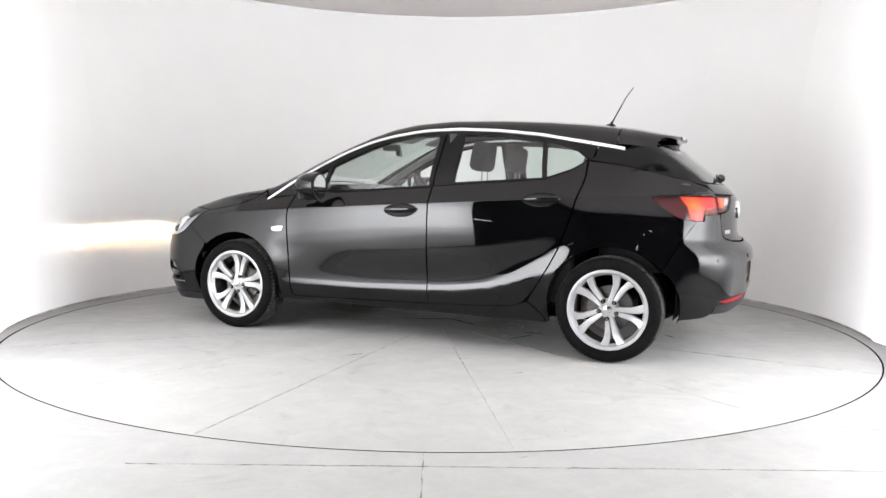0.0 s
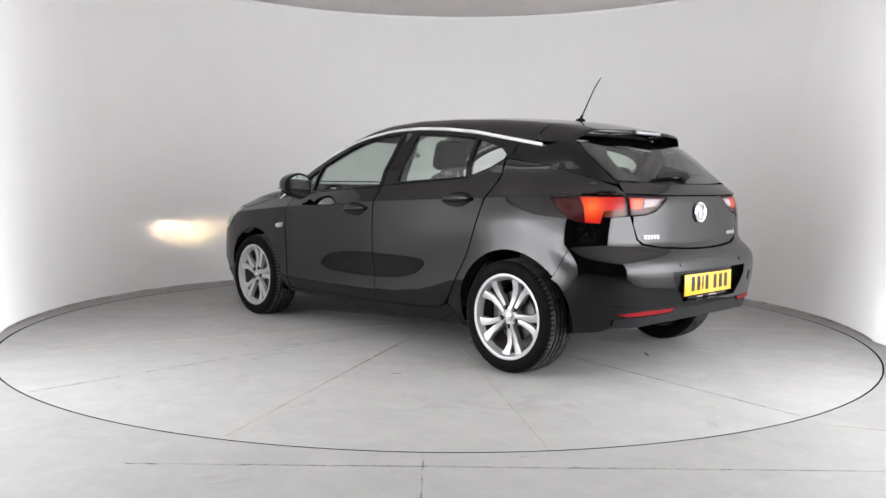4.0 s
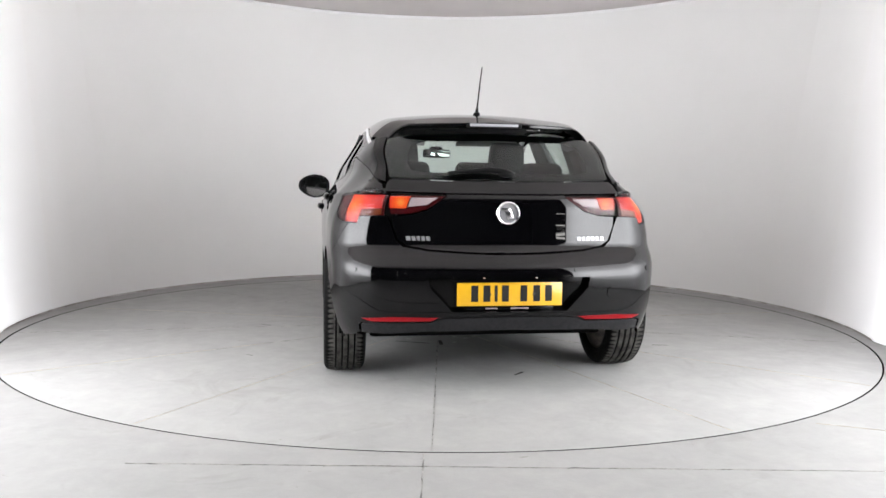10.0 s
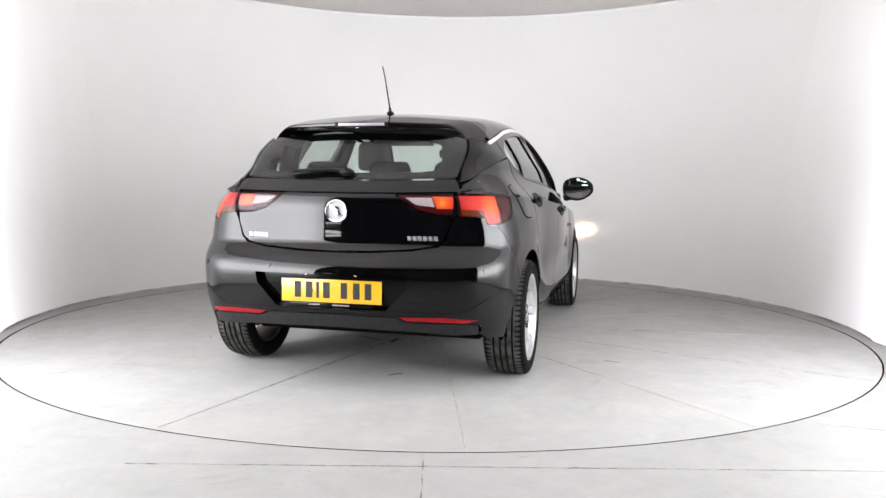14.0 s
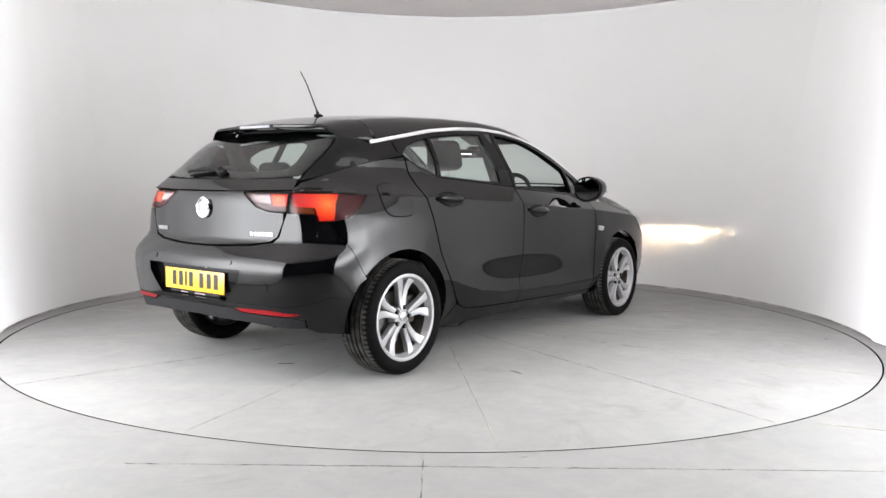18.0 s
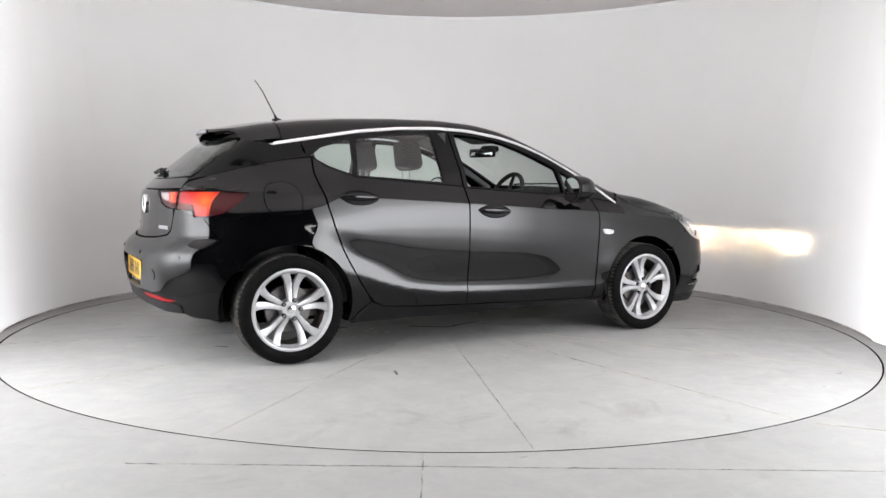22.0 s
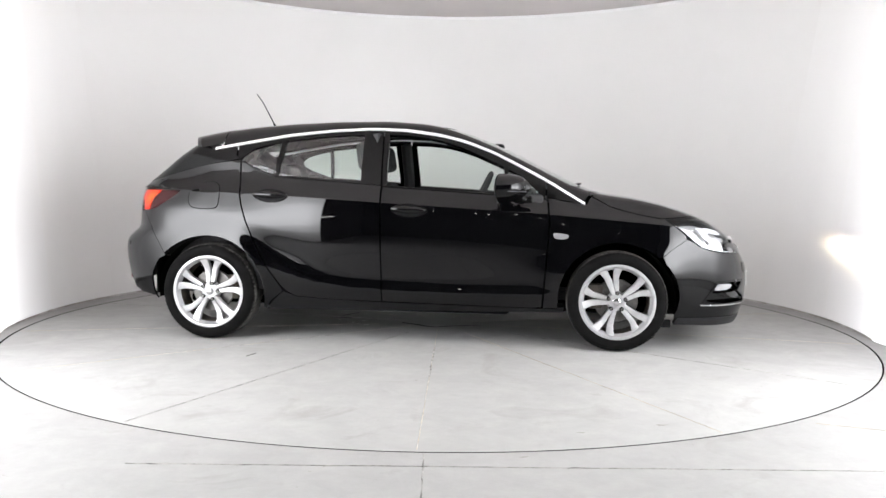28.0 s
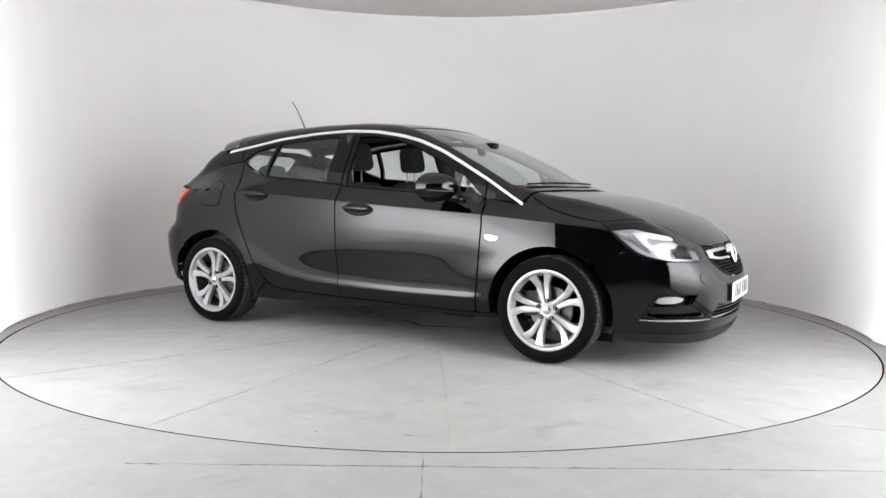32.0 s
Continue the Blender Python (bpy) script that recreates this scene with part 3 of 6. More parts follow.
def wing_material():
    """White wall with light put into its emission: dim where it joins the wall, brightest towards its open end, soft at
    head and foot.
    """
    m = shader("graded_glow_wall", (0.85, 0.846, 0.835), 0.75)
    nt = m.node_tree
    tc = nt.nodes.new("ShaderNodeTexCoord")
    sep = nt.nodes.new("ShaderNodeSeparateXYZ")
    join(m, tc, "Object", sep, "Vector")
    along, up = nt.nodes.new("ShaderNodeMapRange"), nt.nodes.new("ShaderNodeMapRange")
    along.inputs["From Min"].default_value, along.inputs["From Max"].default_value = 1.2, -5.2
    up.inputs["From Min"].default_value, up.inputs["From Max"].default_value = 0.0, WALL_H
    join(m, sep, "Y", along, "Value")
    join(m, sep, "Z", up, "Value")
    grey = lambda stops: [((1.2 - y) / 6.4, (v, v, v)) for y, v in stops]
    # the wall's brightening towards its ends is put into the emission
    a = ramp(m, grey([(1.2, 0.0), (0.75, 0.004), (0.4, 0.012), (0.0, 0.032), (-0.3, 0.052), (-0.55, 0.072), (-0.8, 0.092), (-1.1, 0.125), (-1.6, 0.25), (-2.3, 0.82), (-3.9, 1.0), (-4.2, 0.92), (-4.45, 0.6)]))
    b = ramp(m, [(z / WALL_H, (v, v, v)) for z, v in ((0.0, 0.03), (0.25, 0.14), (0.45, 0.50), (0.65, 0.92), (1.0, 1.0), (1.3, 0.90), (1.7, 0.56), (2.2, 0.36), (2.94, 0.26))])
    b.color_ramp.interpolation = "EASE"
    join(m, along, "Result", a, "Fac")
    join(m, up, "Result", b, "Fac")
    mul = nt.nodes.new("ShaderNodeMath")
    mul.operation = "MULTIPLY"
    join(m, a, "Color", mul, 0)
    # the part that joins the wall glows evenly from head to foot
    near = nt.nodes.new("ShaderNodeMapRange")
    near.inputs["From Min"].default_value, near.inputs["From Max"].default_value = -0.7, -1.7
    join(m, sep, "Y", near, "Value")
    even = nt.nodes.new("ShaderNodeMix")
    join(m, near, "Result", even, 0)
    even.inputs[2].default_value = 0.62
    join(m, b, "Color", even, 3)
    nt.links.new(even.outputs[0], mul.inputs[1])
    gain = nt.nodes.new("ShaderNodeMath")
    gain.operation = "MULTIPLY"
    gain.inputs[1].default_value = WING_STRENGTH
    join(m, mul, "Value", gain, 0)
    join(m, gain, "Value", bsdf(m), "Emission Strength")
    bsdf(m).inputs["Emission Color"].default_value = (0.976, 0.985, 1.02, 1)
    return m


WING = wing_material()


def light_wing(sign):
    """The end of the curved wall, given a glow and carried on by an added, unseen sweep towards the camera."""
    steps, rows = 72, 14
    sheets = []
    for off in (0.0, 0.012, 0.06):
        grid = []
        for j in range(rows + 1):
            f = j / rows
            z = 0.005 + (WALL_H - 0.035) * f
            r = BASE_R + (TOP_R - BASE_R) * z / WALL_H - 0.010 + off
            cx, cy = TOP_C[0] * z / WALL_H, BASE_C[1] + (TOP_C[1] - BASE_C[1]) * z / WALL_H
            row = []
            for i in range(steps + 1):
                if i <= 32:
                    a = radians(72 + 34 * i / 32)
                    p = Vector((cx + sign * r * math.sin(a), cy + r * math.cos(a), z))
                else:
                    a = radians(106)
                    p0 = Vector((cx + sign * r * math.sin(a), cy + r * math.cos(a), z))
                    p1 = p0 + Vector((sign * 0.10, -2.0, 0))
                    p2 = Vector((sign * (2.58 + off), -4.45, z))
                    g = (i - 32) / (steps - 32)
                    p = p0 * (1 - g) ** 2 + p1 * (2 * g * (1 - g)) + p2 * g * g
                row.append(p)
            grid.append(row)
        sheets.append(grid)

    def shell(front, back):
        bm = bmesh.new()
        vs = [[[bm.verts.new(p) for p in row] for row in g] for g in (front, back)]
        for s in (0, 1):
            for j in range(rows):
                for i in range(steps):
                    bm.faces.new((vs[s][j][i], vs[s][j][i + 1], vs[s][j + 1][i + 1], vs[s][j + 1][i]))
        for i in range(steps):
            for j in (0, rows):
                bm.faces.new((vs[0][j][i], vs[0][j][i + 1], vs[1][j][i + 1], vs[1][j][i]))
        for j in range(rows):
            for i in (0, steps):
                bm.faces.new((vs[0][j][i], vs[0][j + 1][i], vs[1][j + 1][i], vs[1][j][i]))
        bmesh.ops.recalc_face_normals(bm, faces=bm.faces)
        return bm

    ob = part("glow_wing", shell(sheets[0], sheets[1]), WING, None)
    tagged(ob, "white wing of the curved studio wall, with graded glow put in, mostly out of view", "light wall", kind="structure")
    # unseen backing added to keep the glow out of the space behind
    beyond = [[p for p in row] for row in sheets[2]]
    inner = [[p.lerp(q, 0.08) for p, q in zip(r1, r2)] for r1, r2 in zip(sheets[1], sheets[2])]
    part("glow_wing_backing", shell(inner, beyond), GREY_PLASTIC, ob)


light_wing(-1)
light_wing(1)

# small lamps of the workshop behind the camera
rng = random.Random(11)
for k in range(9):
    bm = bmesh.new()
    ball(bm, (0, 0, 0), (0.02, 0.02, 0.02), None, 10, 6)
    thing = new("pilot_lamp")
    thing.matrix_world = pose(rng.uniform(-1.6, 1.6), -6.66, rng.uniform(0.6, 2.4))
    part("bulb", bm, LED, thing)
    bm = bmesh.new()
    box(bm, (0.06, 0.06, 0.06), (0, -0.035, 0), bevel=0.01)
    part("socket", bm, GREY_PLASTIC, thing)
    tagged(thing, "small white pilot lamp on the dark wall", "lamp", group="pilot lamps")

# short tube lamps on the dark walls beside the camera
TUBE_LAMP = shader("white_tube_lamp", (1, 1, 1), 0.5, emit=14.0, emit_color=(1.0, 0.98, 0.95))
for sign in (-1, 1):
    thing = new("tube_lamp")
    thing.matrix_world = pose(sign * 2.665, -4.80, 0.86, 0, 0, -5 * sign)
    bm = bmesh.new()
    rod(bm, (0, -0.17, 0), (0, 0.17, 0), 0.013, sides=12)
    part("tube", bm, TUBE_LAMP, thing)
    bm = bmesh.new()
    box(bm, (0.03, 0.38, 0.05), (sign * 0.026, 0, 0), bevel=0.006)
    part("batten", bm, GREY_PLASTIC, thing)
    tagged(thing, "short white tube lamp on the dark side wall", "lamp", group="tube lamps")

# ---------------------------------------------------------------- the turntable
turntable = new("turntable")
tagged(turntable, "round pale grey painted car turntable flush with the floor", "turntable")
bm = bmesh.new()
lathe(bm, [(0.0, 0.0), (R_TABLE - 0.012, 0.0), (R_TABLE - 0.008, -0.003), (R_TABLE - 0.008, -0.05), (0.0, -0.05)], 180, axis="Z")
part("deck", bm, TABLE, turntable)


# ---------------------------------------------------------------- the car
car = new("hatchback_car")
tagged(car, "glossy black five-door hatchback car with silver alloy wheels", "car")

for k in range(14):
    a = radians(-110 + 26 * k)
    r0 = 0.25 if k % 2 else 0.45
    joint("deck_joint", (r0 * math.cos(a), r0 * math.sin(a)), (2.93 * math.cos(a), 2.93 * math.sin(a)), 0.0045, RUST_SEAM if k % 3 else SEAM, turntable, lift=0.0022, seed=20 + k)
    if k in (1, 3, 5, 7, 9):
        joint("worn_joint", (0.9 * math.cos(a), 0.9 * math.sin(a)), (1.75 * math.cos(a), 1.75 * math.sin(a)), 0.010, SEAM, turntable, lift=0.0026, seed=140 + k)
bm = bmesh.new()
lathe(bm, [(R_TABLE - 0.0075, 0.0), (R_TABLE - 0.0055, 0.0), (R_TABLE - 0.0055, -0.05), (R_TABLE - 0.0075, -0.05)], 180, axis="Z", closed=True)
part("deck_edge", bm, DARK, turntable)

# loose flakes and dark chipped cracks on the deck
FLAKE = mottled(shader("pale_flake", (0.5, 0.5, 0.49), 0.7), [(0.3, (0.42, 0.42, 0.41)), (0.7, (0.58, 0.58, 0.57))], 30, 3)
for u, v, r, turn in ((0.545, -0.03, 0.030, 20), (0.621, -0.161, 0.022, 60), (0.701, -0.307, 0.018, 100), (0.527, -0.2, 0.026, 0), (0.459, -0.518, 0.020, 35), (0.60, -0.09, 0.014, 80)):
    bm = bmesh.new()
    ball(bm, (u, v, 0.001), (r, r * 0.45, 0.0022), Matrix.Rotation(radians(turn), 4, "Z"), 12, 6)
    part("flake", bm, FLAKE, turntable)
CHIP = mottled(shader("dark_chipped_concrete", (0.035, 0.033, 0.03), 0.9), [(0.35, (0.02, 0.02, 0.019)), (0.65, (0.07, 0.066, 0.06))], 20, 4)
for k, (u0, v0, u1, v1, wide) in enumerate(((0.731, -0.432, 0.60, -0.36, 0.030), (0.485, -0.625, 0.654, -0.467, 0.022), (-0.268, 0.169, 0.086, 0.175, 0.030), (0.086, 0.175, 0.276, -0.05, 0.045), (1.639, -0.513, 1.597, -0.43, 0.018), (-0.55, -1.20, -0.47, -1.15, 0.018), (0.42, -1.62, 0.47, -1.60, 0.012), (-1.3, 0.9, -1.2, 0.98, 0.016), (1.4, 0.8, 1.46, 0.88, 0.014))):
    joint("chipped_crack", (u0, v0), (u1, v1), wide, CHIP, turntable, lift=0.0016, seed=60 + k)

CHROME_LINE = [(-1.36, 1.262), (-1.17, 1.295), (-0.84, 1.353), (-0.55, 1.384), (-0.28, 1.397), (-0.04, 1.389), (0.19, 1.355), (0.34, 1.318), (0.53, 1.246), (0.71, 1.156), (0.89, 1.060), (1.07, 0.951), (1.12, 0.922)]
CHROME_Z = smooth_table(CHROME_LINE, 0.03)


def roof_edge(x0, x1, lift, n=40):
    return [(x0 + (x1 - x0) * i / n, float(CHROME_Z(x0 + (x1 - x0) * i / n)) + lift) for i in range(n + 1)]


def over_to_side(points):
    return [sz(*p) for p in on_skin(over_rays, points)]


def ya(x, y):
    """The (x, a) of the skin above a plan place (upper surfaces)."""
    lo, hi = 0.0, 1.45
    for _ in range(30):
        a = (lo + hi) / 2
        p = on_skin(over_rays, [(x, a)])[0]
        lo, hi = (a, hi) if p[1] < y else (lo, a)
    return (x, a)


for mirror in (False, True):
    hand = dict(mirror=mirror)
    # doors: skin, black window frame, panes
    fd = new("front_door")
    fd.parent = car
    rd = new("rear_door")
    rd.parent = car
    panel("door_skin", fd, PAINT, [(-0.176, 1.022), (0.40, 0.988), (0.86, 0.956), (0.885, 0.94), (0.897, 0.80), (0.885, 0.62), (0.86, 0.268), (0.80, 0.262), (-0.168, 0.278)], **hand)
    panel("door_skin", rd, PAINT, [(-0.184, 1.029), (-0.90, 1.079), (-1.06, 1.132), (-1.155, 1.190), (-1.15, 1.10), (-1.13, 1.014), (-1.105, 0.90), (-1.07, 0.788), (-1.02, 0.66), (-0.97, 0.563), (-0.91, 0.46), (-0.85, 0.376), (-0.80, 0.325), (-0.745, 0.300), (-0.53, 0.287), (-0.172, 0.278)], **hand)
    front_glass = [(-0.148, 1.034), (-0.158, 1.368), (-0.03, 1.364), (0.10, 1.348), (0.20, 1.326), (0.33, 1.283), (0.46, 1.226), (0.60, 1.160), (0.645, 0.990)]
    quarter_glass = [(0.672, 0.986), (0.632, 1.142), (0.72, 1.098), (0.855, 0.978)]
    rear_glass = [(-0.322, 1.058), (-0.332, 1.366), (-0.46, 1.362), (-0.60, 1.353), (-0.86, 1.322), (-0.888, 1.092)]
    small_glass = [(-0.918, 1.096), (-0.892, 1.316), (-0.98, 1.298), (-1.08, 1.268), (-1.165, 1.205), (-1.06, 1.145)]
    panel("window_frame", fd, GLOSS_BLACK, [(-0.178, 1.024)] + roof_edge(-0.197, 0.875, -0.001) + [(0.875, 0.958), (0.40, 0.990)], holes=[front_glass, quarter_glass], thick=0.03, step=0.025, label="gloss black window frame", **hand)
    panel("window_frame", rd, GLOSS_BLACK, [(-0.186, 1.031)] + roof_edge(-0.205, -1.20, -0.001) + [(-1.19, 1.215), (-1.06, 1.134), (-0.90, 1.081)], holes=[rear_glass, small_glass], thick=0.03, step=0.025, label="gloss black window frame", **hand)
    if not mirror:
        panel("window_pane", fd, GLASS, front_glass, gap=-0.006, off=-0.008, thick=0, label="green tinted glass", **hand)
    panel("quarter_pane", fd, GLASS, quarter_glass, gap=-0.006, off=-0.008, thick=0, label="green tinted glass", **hand)
    panel("window_pane", rd, GLASS, rear_glass, gap=-0.006, off=-0.008, thick=0, label="green tinted glass", **hand)
    panel("quarter_pane", rd, GLASS, small_glass, gap=-0.006, off=-0.008, thick=0, label="green tinted glass", **hand)
    # chrome strip along the roof edge, in three lengths
    for x0, x1 in ((-1.16, -1.37), (-0.203, -1.156), (0.88, -0.199), (1.125, 0.884)):
        panel("chrome_strip", car, BRIGHT_TRIM, roof_edge(x0, x1, 0.0) + roof_edge(x1, x0, 0.0175), off=0.003, thick=0.010, step=0.012, gap=0.0005, label="polished chrome strip", **hand)
    panel("sail_panel", car, GLOSS_BLACK, [(0.882, 0.962)] + roof_edge(0.882, 1.10, -0.001) + [(1.10, 0.935)], label="gloss black corner panel", **hand)
    # sill
    panel("sill", car, PAINT, [(-0.95, 0.205), (1.0, 0.235), (1.0, 0.264), (0.80, 0.259), (-0.17, 0.274), (-0.53, 0.283), (-0.74, 0.296), (-0.83, 0.33), (-0.915, 0.26)], thick=0.03, **hand)
    # wing between door, arch, bonnet and headlamp
    bonnet_side = over_to_side([ya(x, y) for x, y in ((1.165, 0.72), (1.30, 0.755), (1.45, 0.778), (1.60, 0.785))])
    LAMP_TOP = over_to_side([ya(x, y) for x, y in ((2.10, 0.436), (2.05, 0.488), (2.0, 0.531), (1.93, 0.586), (1.863, 0.639), (1.80, 0.688), (1.74, 0.730), (1.68, 0.762))])
    HEAD = [sz(1.615, 0.79, 0.842), sz(1.743, 0.827, 0.744), sz(1.79, 0.82, 0.702), sz(1.835, 0.807, 0.669), sz(1.90, 0.785, 0.646), sz(1.963, 0.756, 0.634), sz(2.009, 0.726, 0.626), sz(2.09, 0.61, 0.622), sz(2.151, 0.44, 0.627)] + LAMP_TOP
    CUT_F = [sz(1.757, 0.828, 0.715), sz(1.68, 0.84, 0.665), sz(1.605, 0.85, 0.605)]
    arch_f_top = [p for p in arc_points(1.331, 0.317, 0.372, 40, 193, 36)]
    panel("front_wing", car, PAINT, [(1.005, 0.268), (0.868, 0.262), (0.893, 0.62), (0.905, 0.80), (0.893, 0.945), (0.885, 0.957), (1.10, 0.930), (1.13, 0.922)] + bonnet_side + [HEAD[0], HEAD[1]] + CUT_F + arch_f_top[2:], step=0.025, **hand)
    # rear quarter
    arch_r_top = arc_points(-1.331, 0.317, 0.372, -15, 141, 36)
    CUT_R = [sz(-1.625, 0.85, 0.552), sz(-1.70, 0.83, 0.69), sz(-1.77, 0.79, 0.80), sz(-1.80, 0.765, 0.842)]
    LAMP_OUT = [sz(-1.568, 0.854, 0.980), sz(-1.64, 0.84, 0.915), sz(-1.711, 0.826, 0.868), sz(-1.78, 0.775, 0.848), sz(-1.835, 0.718, 0.846), sz(-1.842, 0.708, 0.880), sz(-1.912, 0.605, 0.885), sz(-1.905, 0.592, 0.992), sz(-1.885, 0.617, 0.999), sz(-1.82, 0.72, 0.999), sz(-1.752, 0.792, 0.997), sz(-1.66, 0.83, 0.992)]
    LAMP_IN = [sz(-1.908, 0.582, 0.991), sz(-1.925, 0.576, 0.892), sz(-1.945, 0.48, 0.895), sz(-1.96, 0.405, 0.916), sz(-1.96, 0.33, 0.965), sz(-1.958, 0.305, 0.985), sz(-1.956, 0.31, 0.990)]
    C_LINE = [(-1.165, 1.193), sz(-1.40, 0.76, 1.162), sz(-1.60, 0.71, 1.118), sz(-1.75, 0.655, 1.075), sz(-1.84, 0.60, 1.04)]
    panel("rear_quarter_panel", car, PAINT, C_LINE + [sz(-1.885, 0.602, 1.006), LAMP_OUT[8], LAMP_OUT[9], LAMP_OUT[10], LAMP_OUT[11], LAMP_OUT[0], LAMP_OUT[1], LAMP_OUT[2], LAMP_OUT[3]] + CUT_R[::-1] + arch_r_top[::-1] + [(-0.955, 0.21), (-0.92, 0.262), (-0.835, 0.334), (-0.858, 0.376), (-0.918, 0.46), (-0.978, 0.563), (-1.028, 0.66), (-1.078, 0.788), (-1.113, 0.90), (-1.138, 1.014), (-1.158, 1.10)], step=0.025, thick=0.003, **hand)
    panel("rear_pillar", car, GLOSS_BLACK, [(-1.165, 1.199), (-1.20, 1.222), (-1.21, 1.287), (-1.37, 1.260), sz(-1.44, 0.60, 1.278), sz(-1.53, 0.545, 1.292), sz(-1.545, 0.545, 1.28), sz(-1.645, 0.57, 1.20), sz(-1.755, 0.59, 1.125), sz(-1.842, 0.59, 1.05)] + C_LINE[3:0:-1], label="gloss black rear pillar panel", **hand)

# roof and windscreen frame
edge = side_to_over(roof_edge(-1.312, 1.12, 0.022))
roof_half = [(-1.312, 0.0), (-1.312, 0.2), (-1.312, 0.42)] + edge + [ya(1.15, 0.712), ya(1.18, 0.5), (1.205, 0.2), (1.215, 0.0)]
screen_half = [(0.235, 0.0), (0.225, 0.2), ya(0.20, 0.42), ya(0.18, 0.51), ya(0.22, 0.54), ya(0.50, 0.60), ya(0.80, 0.655), ya(1.03, 0.69), ya(1.06, 0.66), ya(1.12, 0.40), (1.15, 0.15), (1.155, 0.0)]
panel("roof_panel", car, PAINT, both_over(roof_half), rays=over_rays, holes=[both_over(screen_half)], step=0.035, thick=0.02)
panel("windscreen", car, GLASS, both_over(screen_half), rays=over_rays, gap=-0.008, off=-0.004, thick=0, label="large green tinted windscreen")
# bonnet
bonnet_half = [(1.262, 0.0), (1.252, 0.2), ya(1.225, 0.5), ya(1.172, 0.716), ya(1.30, 0.751), ya(1.45, 0.774), ya(1.60, 0.781), ya(1.68, 0.756), ya(1.74, 0.724), ya(1.80, 0.682), ya(1.863, 0.633), ya(1.93, 0.580), ya(2.0, 0.525), ya(2.05, 0.482), ya(2.10, 0.43), ya(2.135, 0.26), (2.148, 0.10), (2.15, 0.0)]
panel("bonnet", car, PAINT, both_over(bonnet_half), rays=over_rays, step=0.035)
# front bumper
GRILLE = over_to_side([(2.152, 0.03), (2.152, 0.10), ya(2.139, 0.26), ya(2.104, 0.432)]) + [ sz(2.155, 0.43, 0.622), sz(2.20, 0.35, 0.568), sz(2.234, 0.244, 0.533), sz(2.25, 0.10, 0.520)]
LOWER_GRILLE = [sz(2.26, 0.05, 0.36), sz(2.24, 0.30, 0.362), sz(2.22, 0.42, 0.375), sz(2.19, 0.50, 0.305), sz(2.20, 0.40, 0.287), sz(2.24, 0.05, 0.283)]
FOG = [sz(1.87, 0.78, 0.315), sz(1.938, 0.756, 0.448), sz(2.06, 0.67, 0.455), sz(2.149, 0.597, 0.450), sz(2.115, 0.64, 0.385), sz(2.17, 0.55, 0.335), sz(2.185, 0.52, 0.302), sz(2.05, 0.66, 0.300), sz(1.95, 0.74, 0.300)]
arch_low_f = [p for p in arc_points(1.331, 0.317, 0.372, 45, -12, 14)]
nose_half = [sz(2.26, 0.05, 0.512), sz(2.255, 0.15, 0.514), sz(2.234, 0.25, 0.527), sz(2.20, 0.36, 0.562), sz(2.155, 0.436, 0.618), HEAD[8], HEAD[7], HEAD[6], HEAD[5], HEAD[4], HEAD[3], HEAD[2]] + CUT_F + arch_low_f[1:] + [sz(1.72, 0.83, 0.20), sz(1.95, 0.72, 0.19), sz(2.12, 0.45, 0.185)]
fog_l, fog_r = FOG, [(2 * FRONT_MID - u, v) for u, v in FOG]
bumper = panel("front_bumper", car, PAINT, both(nose_half, FRONT_MID), holes=[both(LOWER_GRILLE, FRONT_MID), fog_l, fog_r], step=0.026)
# rear bumper, with a sunk plate recess
PLATE_NICHE = [sz(-2.08, 0.05, 0.600), sz(-2.07, 0.41, 0.600), sz(-2.07, 0.40, 0.545), sz(-2.065, 0.29, 0.425), sz(-2.07, 0.05, 0.425)]
arch_low_r = arc_points(-1.331, 0.317, 0.372, 141, 190, 12)
tail_half = [sz(-2.05, 0.08, 0.702), sz(-2.035, 0.20, 0.705), sz(-2.0, 0.40, 0.716), sz(-1.955, 0.52, 0.735), sz(-1.942, 0.555, 0.765), sz(-1.93, 0.575, 0.84), sz(-1.92, 0.59, 0.886), LAMP_OUT[6], LAMP_OUT[5], LAMP_OUT[4], LAMP_OUT[3]] + CUT_R[::-1] + arch_low_r[1:] + [sz(-1.73, 0.80, 0.272), sz(-1.84, 0.725, 0.288), sz(-1.885, 0.70, 0.31), sz(-1.90, 0.705, 0.358), sz(-1.95, 0.66, 0.37), sz(-2.04, 0.39, 0.378), sz(-2.06, 0.34, 0.400), sz(-2.07, 0.05, 0.405)]
panel("rear_bumper", car, PAINT, both(tail_half, REAR_MID), holes=[both(PLATE_NICHE, REAR_MID)], step=0.026)
VALANCE = [sz(-2.07, 0.05, 0.400), sz(-2.06, 0.335, 0.395), sz(-2.04, 0.385, 0.373), sz(-1.95, 0.66, 0.365), sz(-1.908, 0.70, 0.353), sz(-1.89, 0.695, 0.308), sz(-1.95, 0.58, 0.308), sz(-2.0, 0.40, 0.324), sz(-2.01, 0.05, 0.332)]
panel("rear_valance", car, GREY_PLASTIC, both(VALANCE, REAR_MID), step=0.026, off=-0.004, thick=0.03, label="dark grey textured plastic valance")
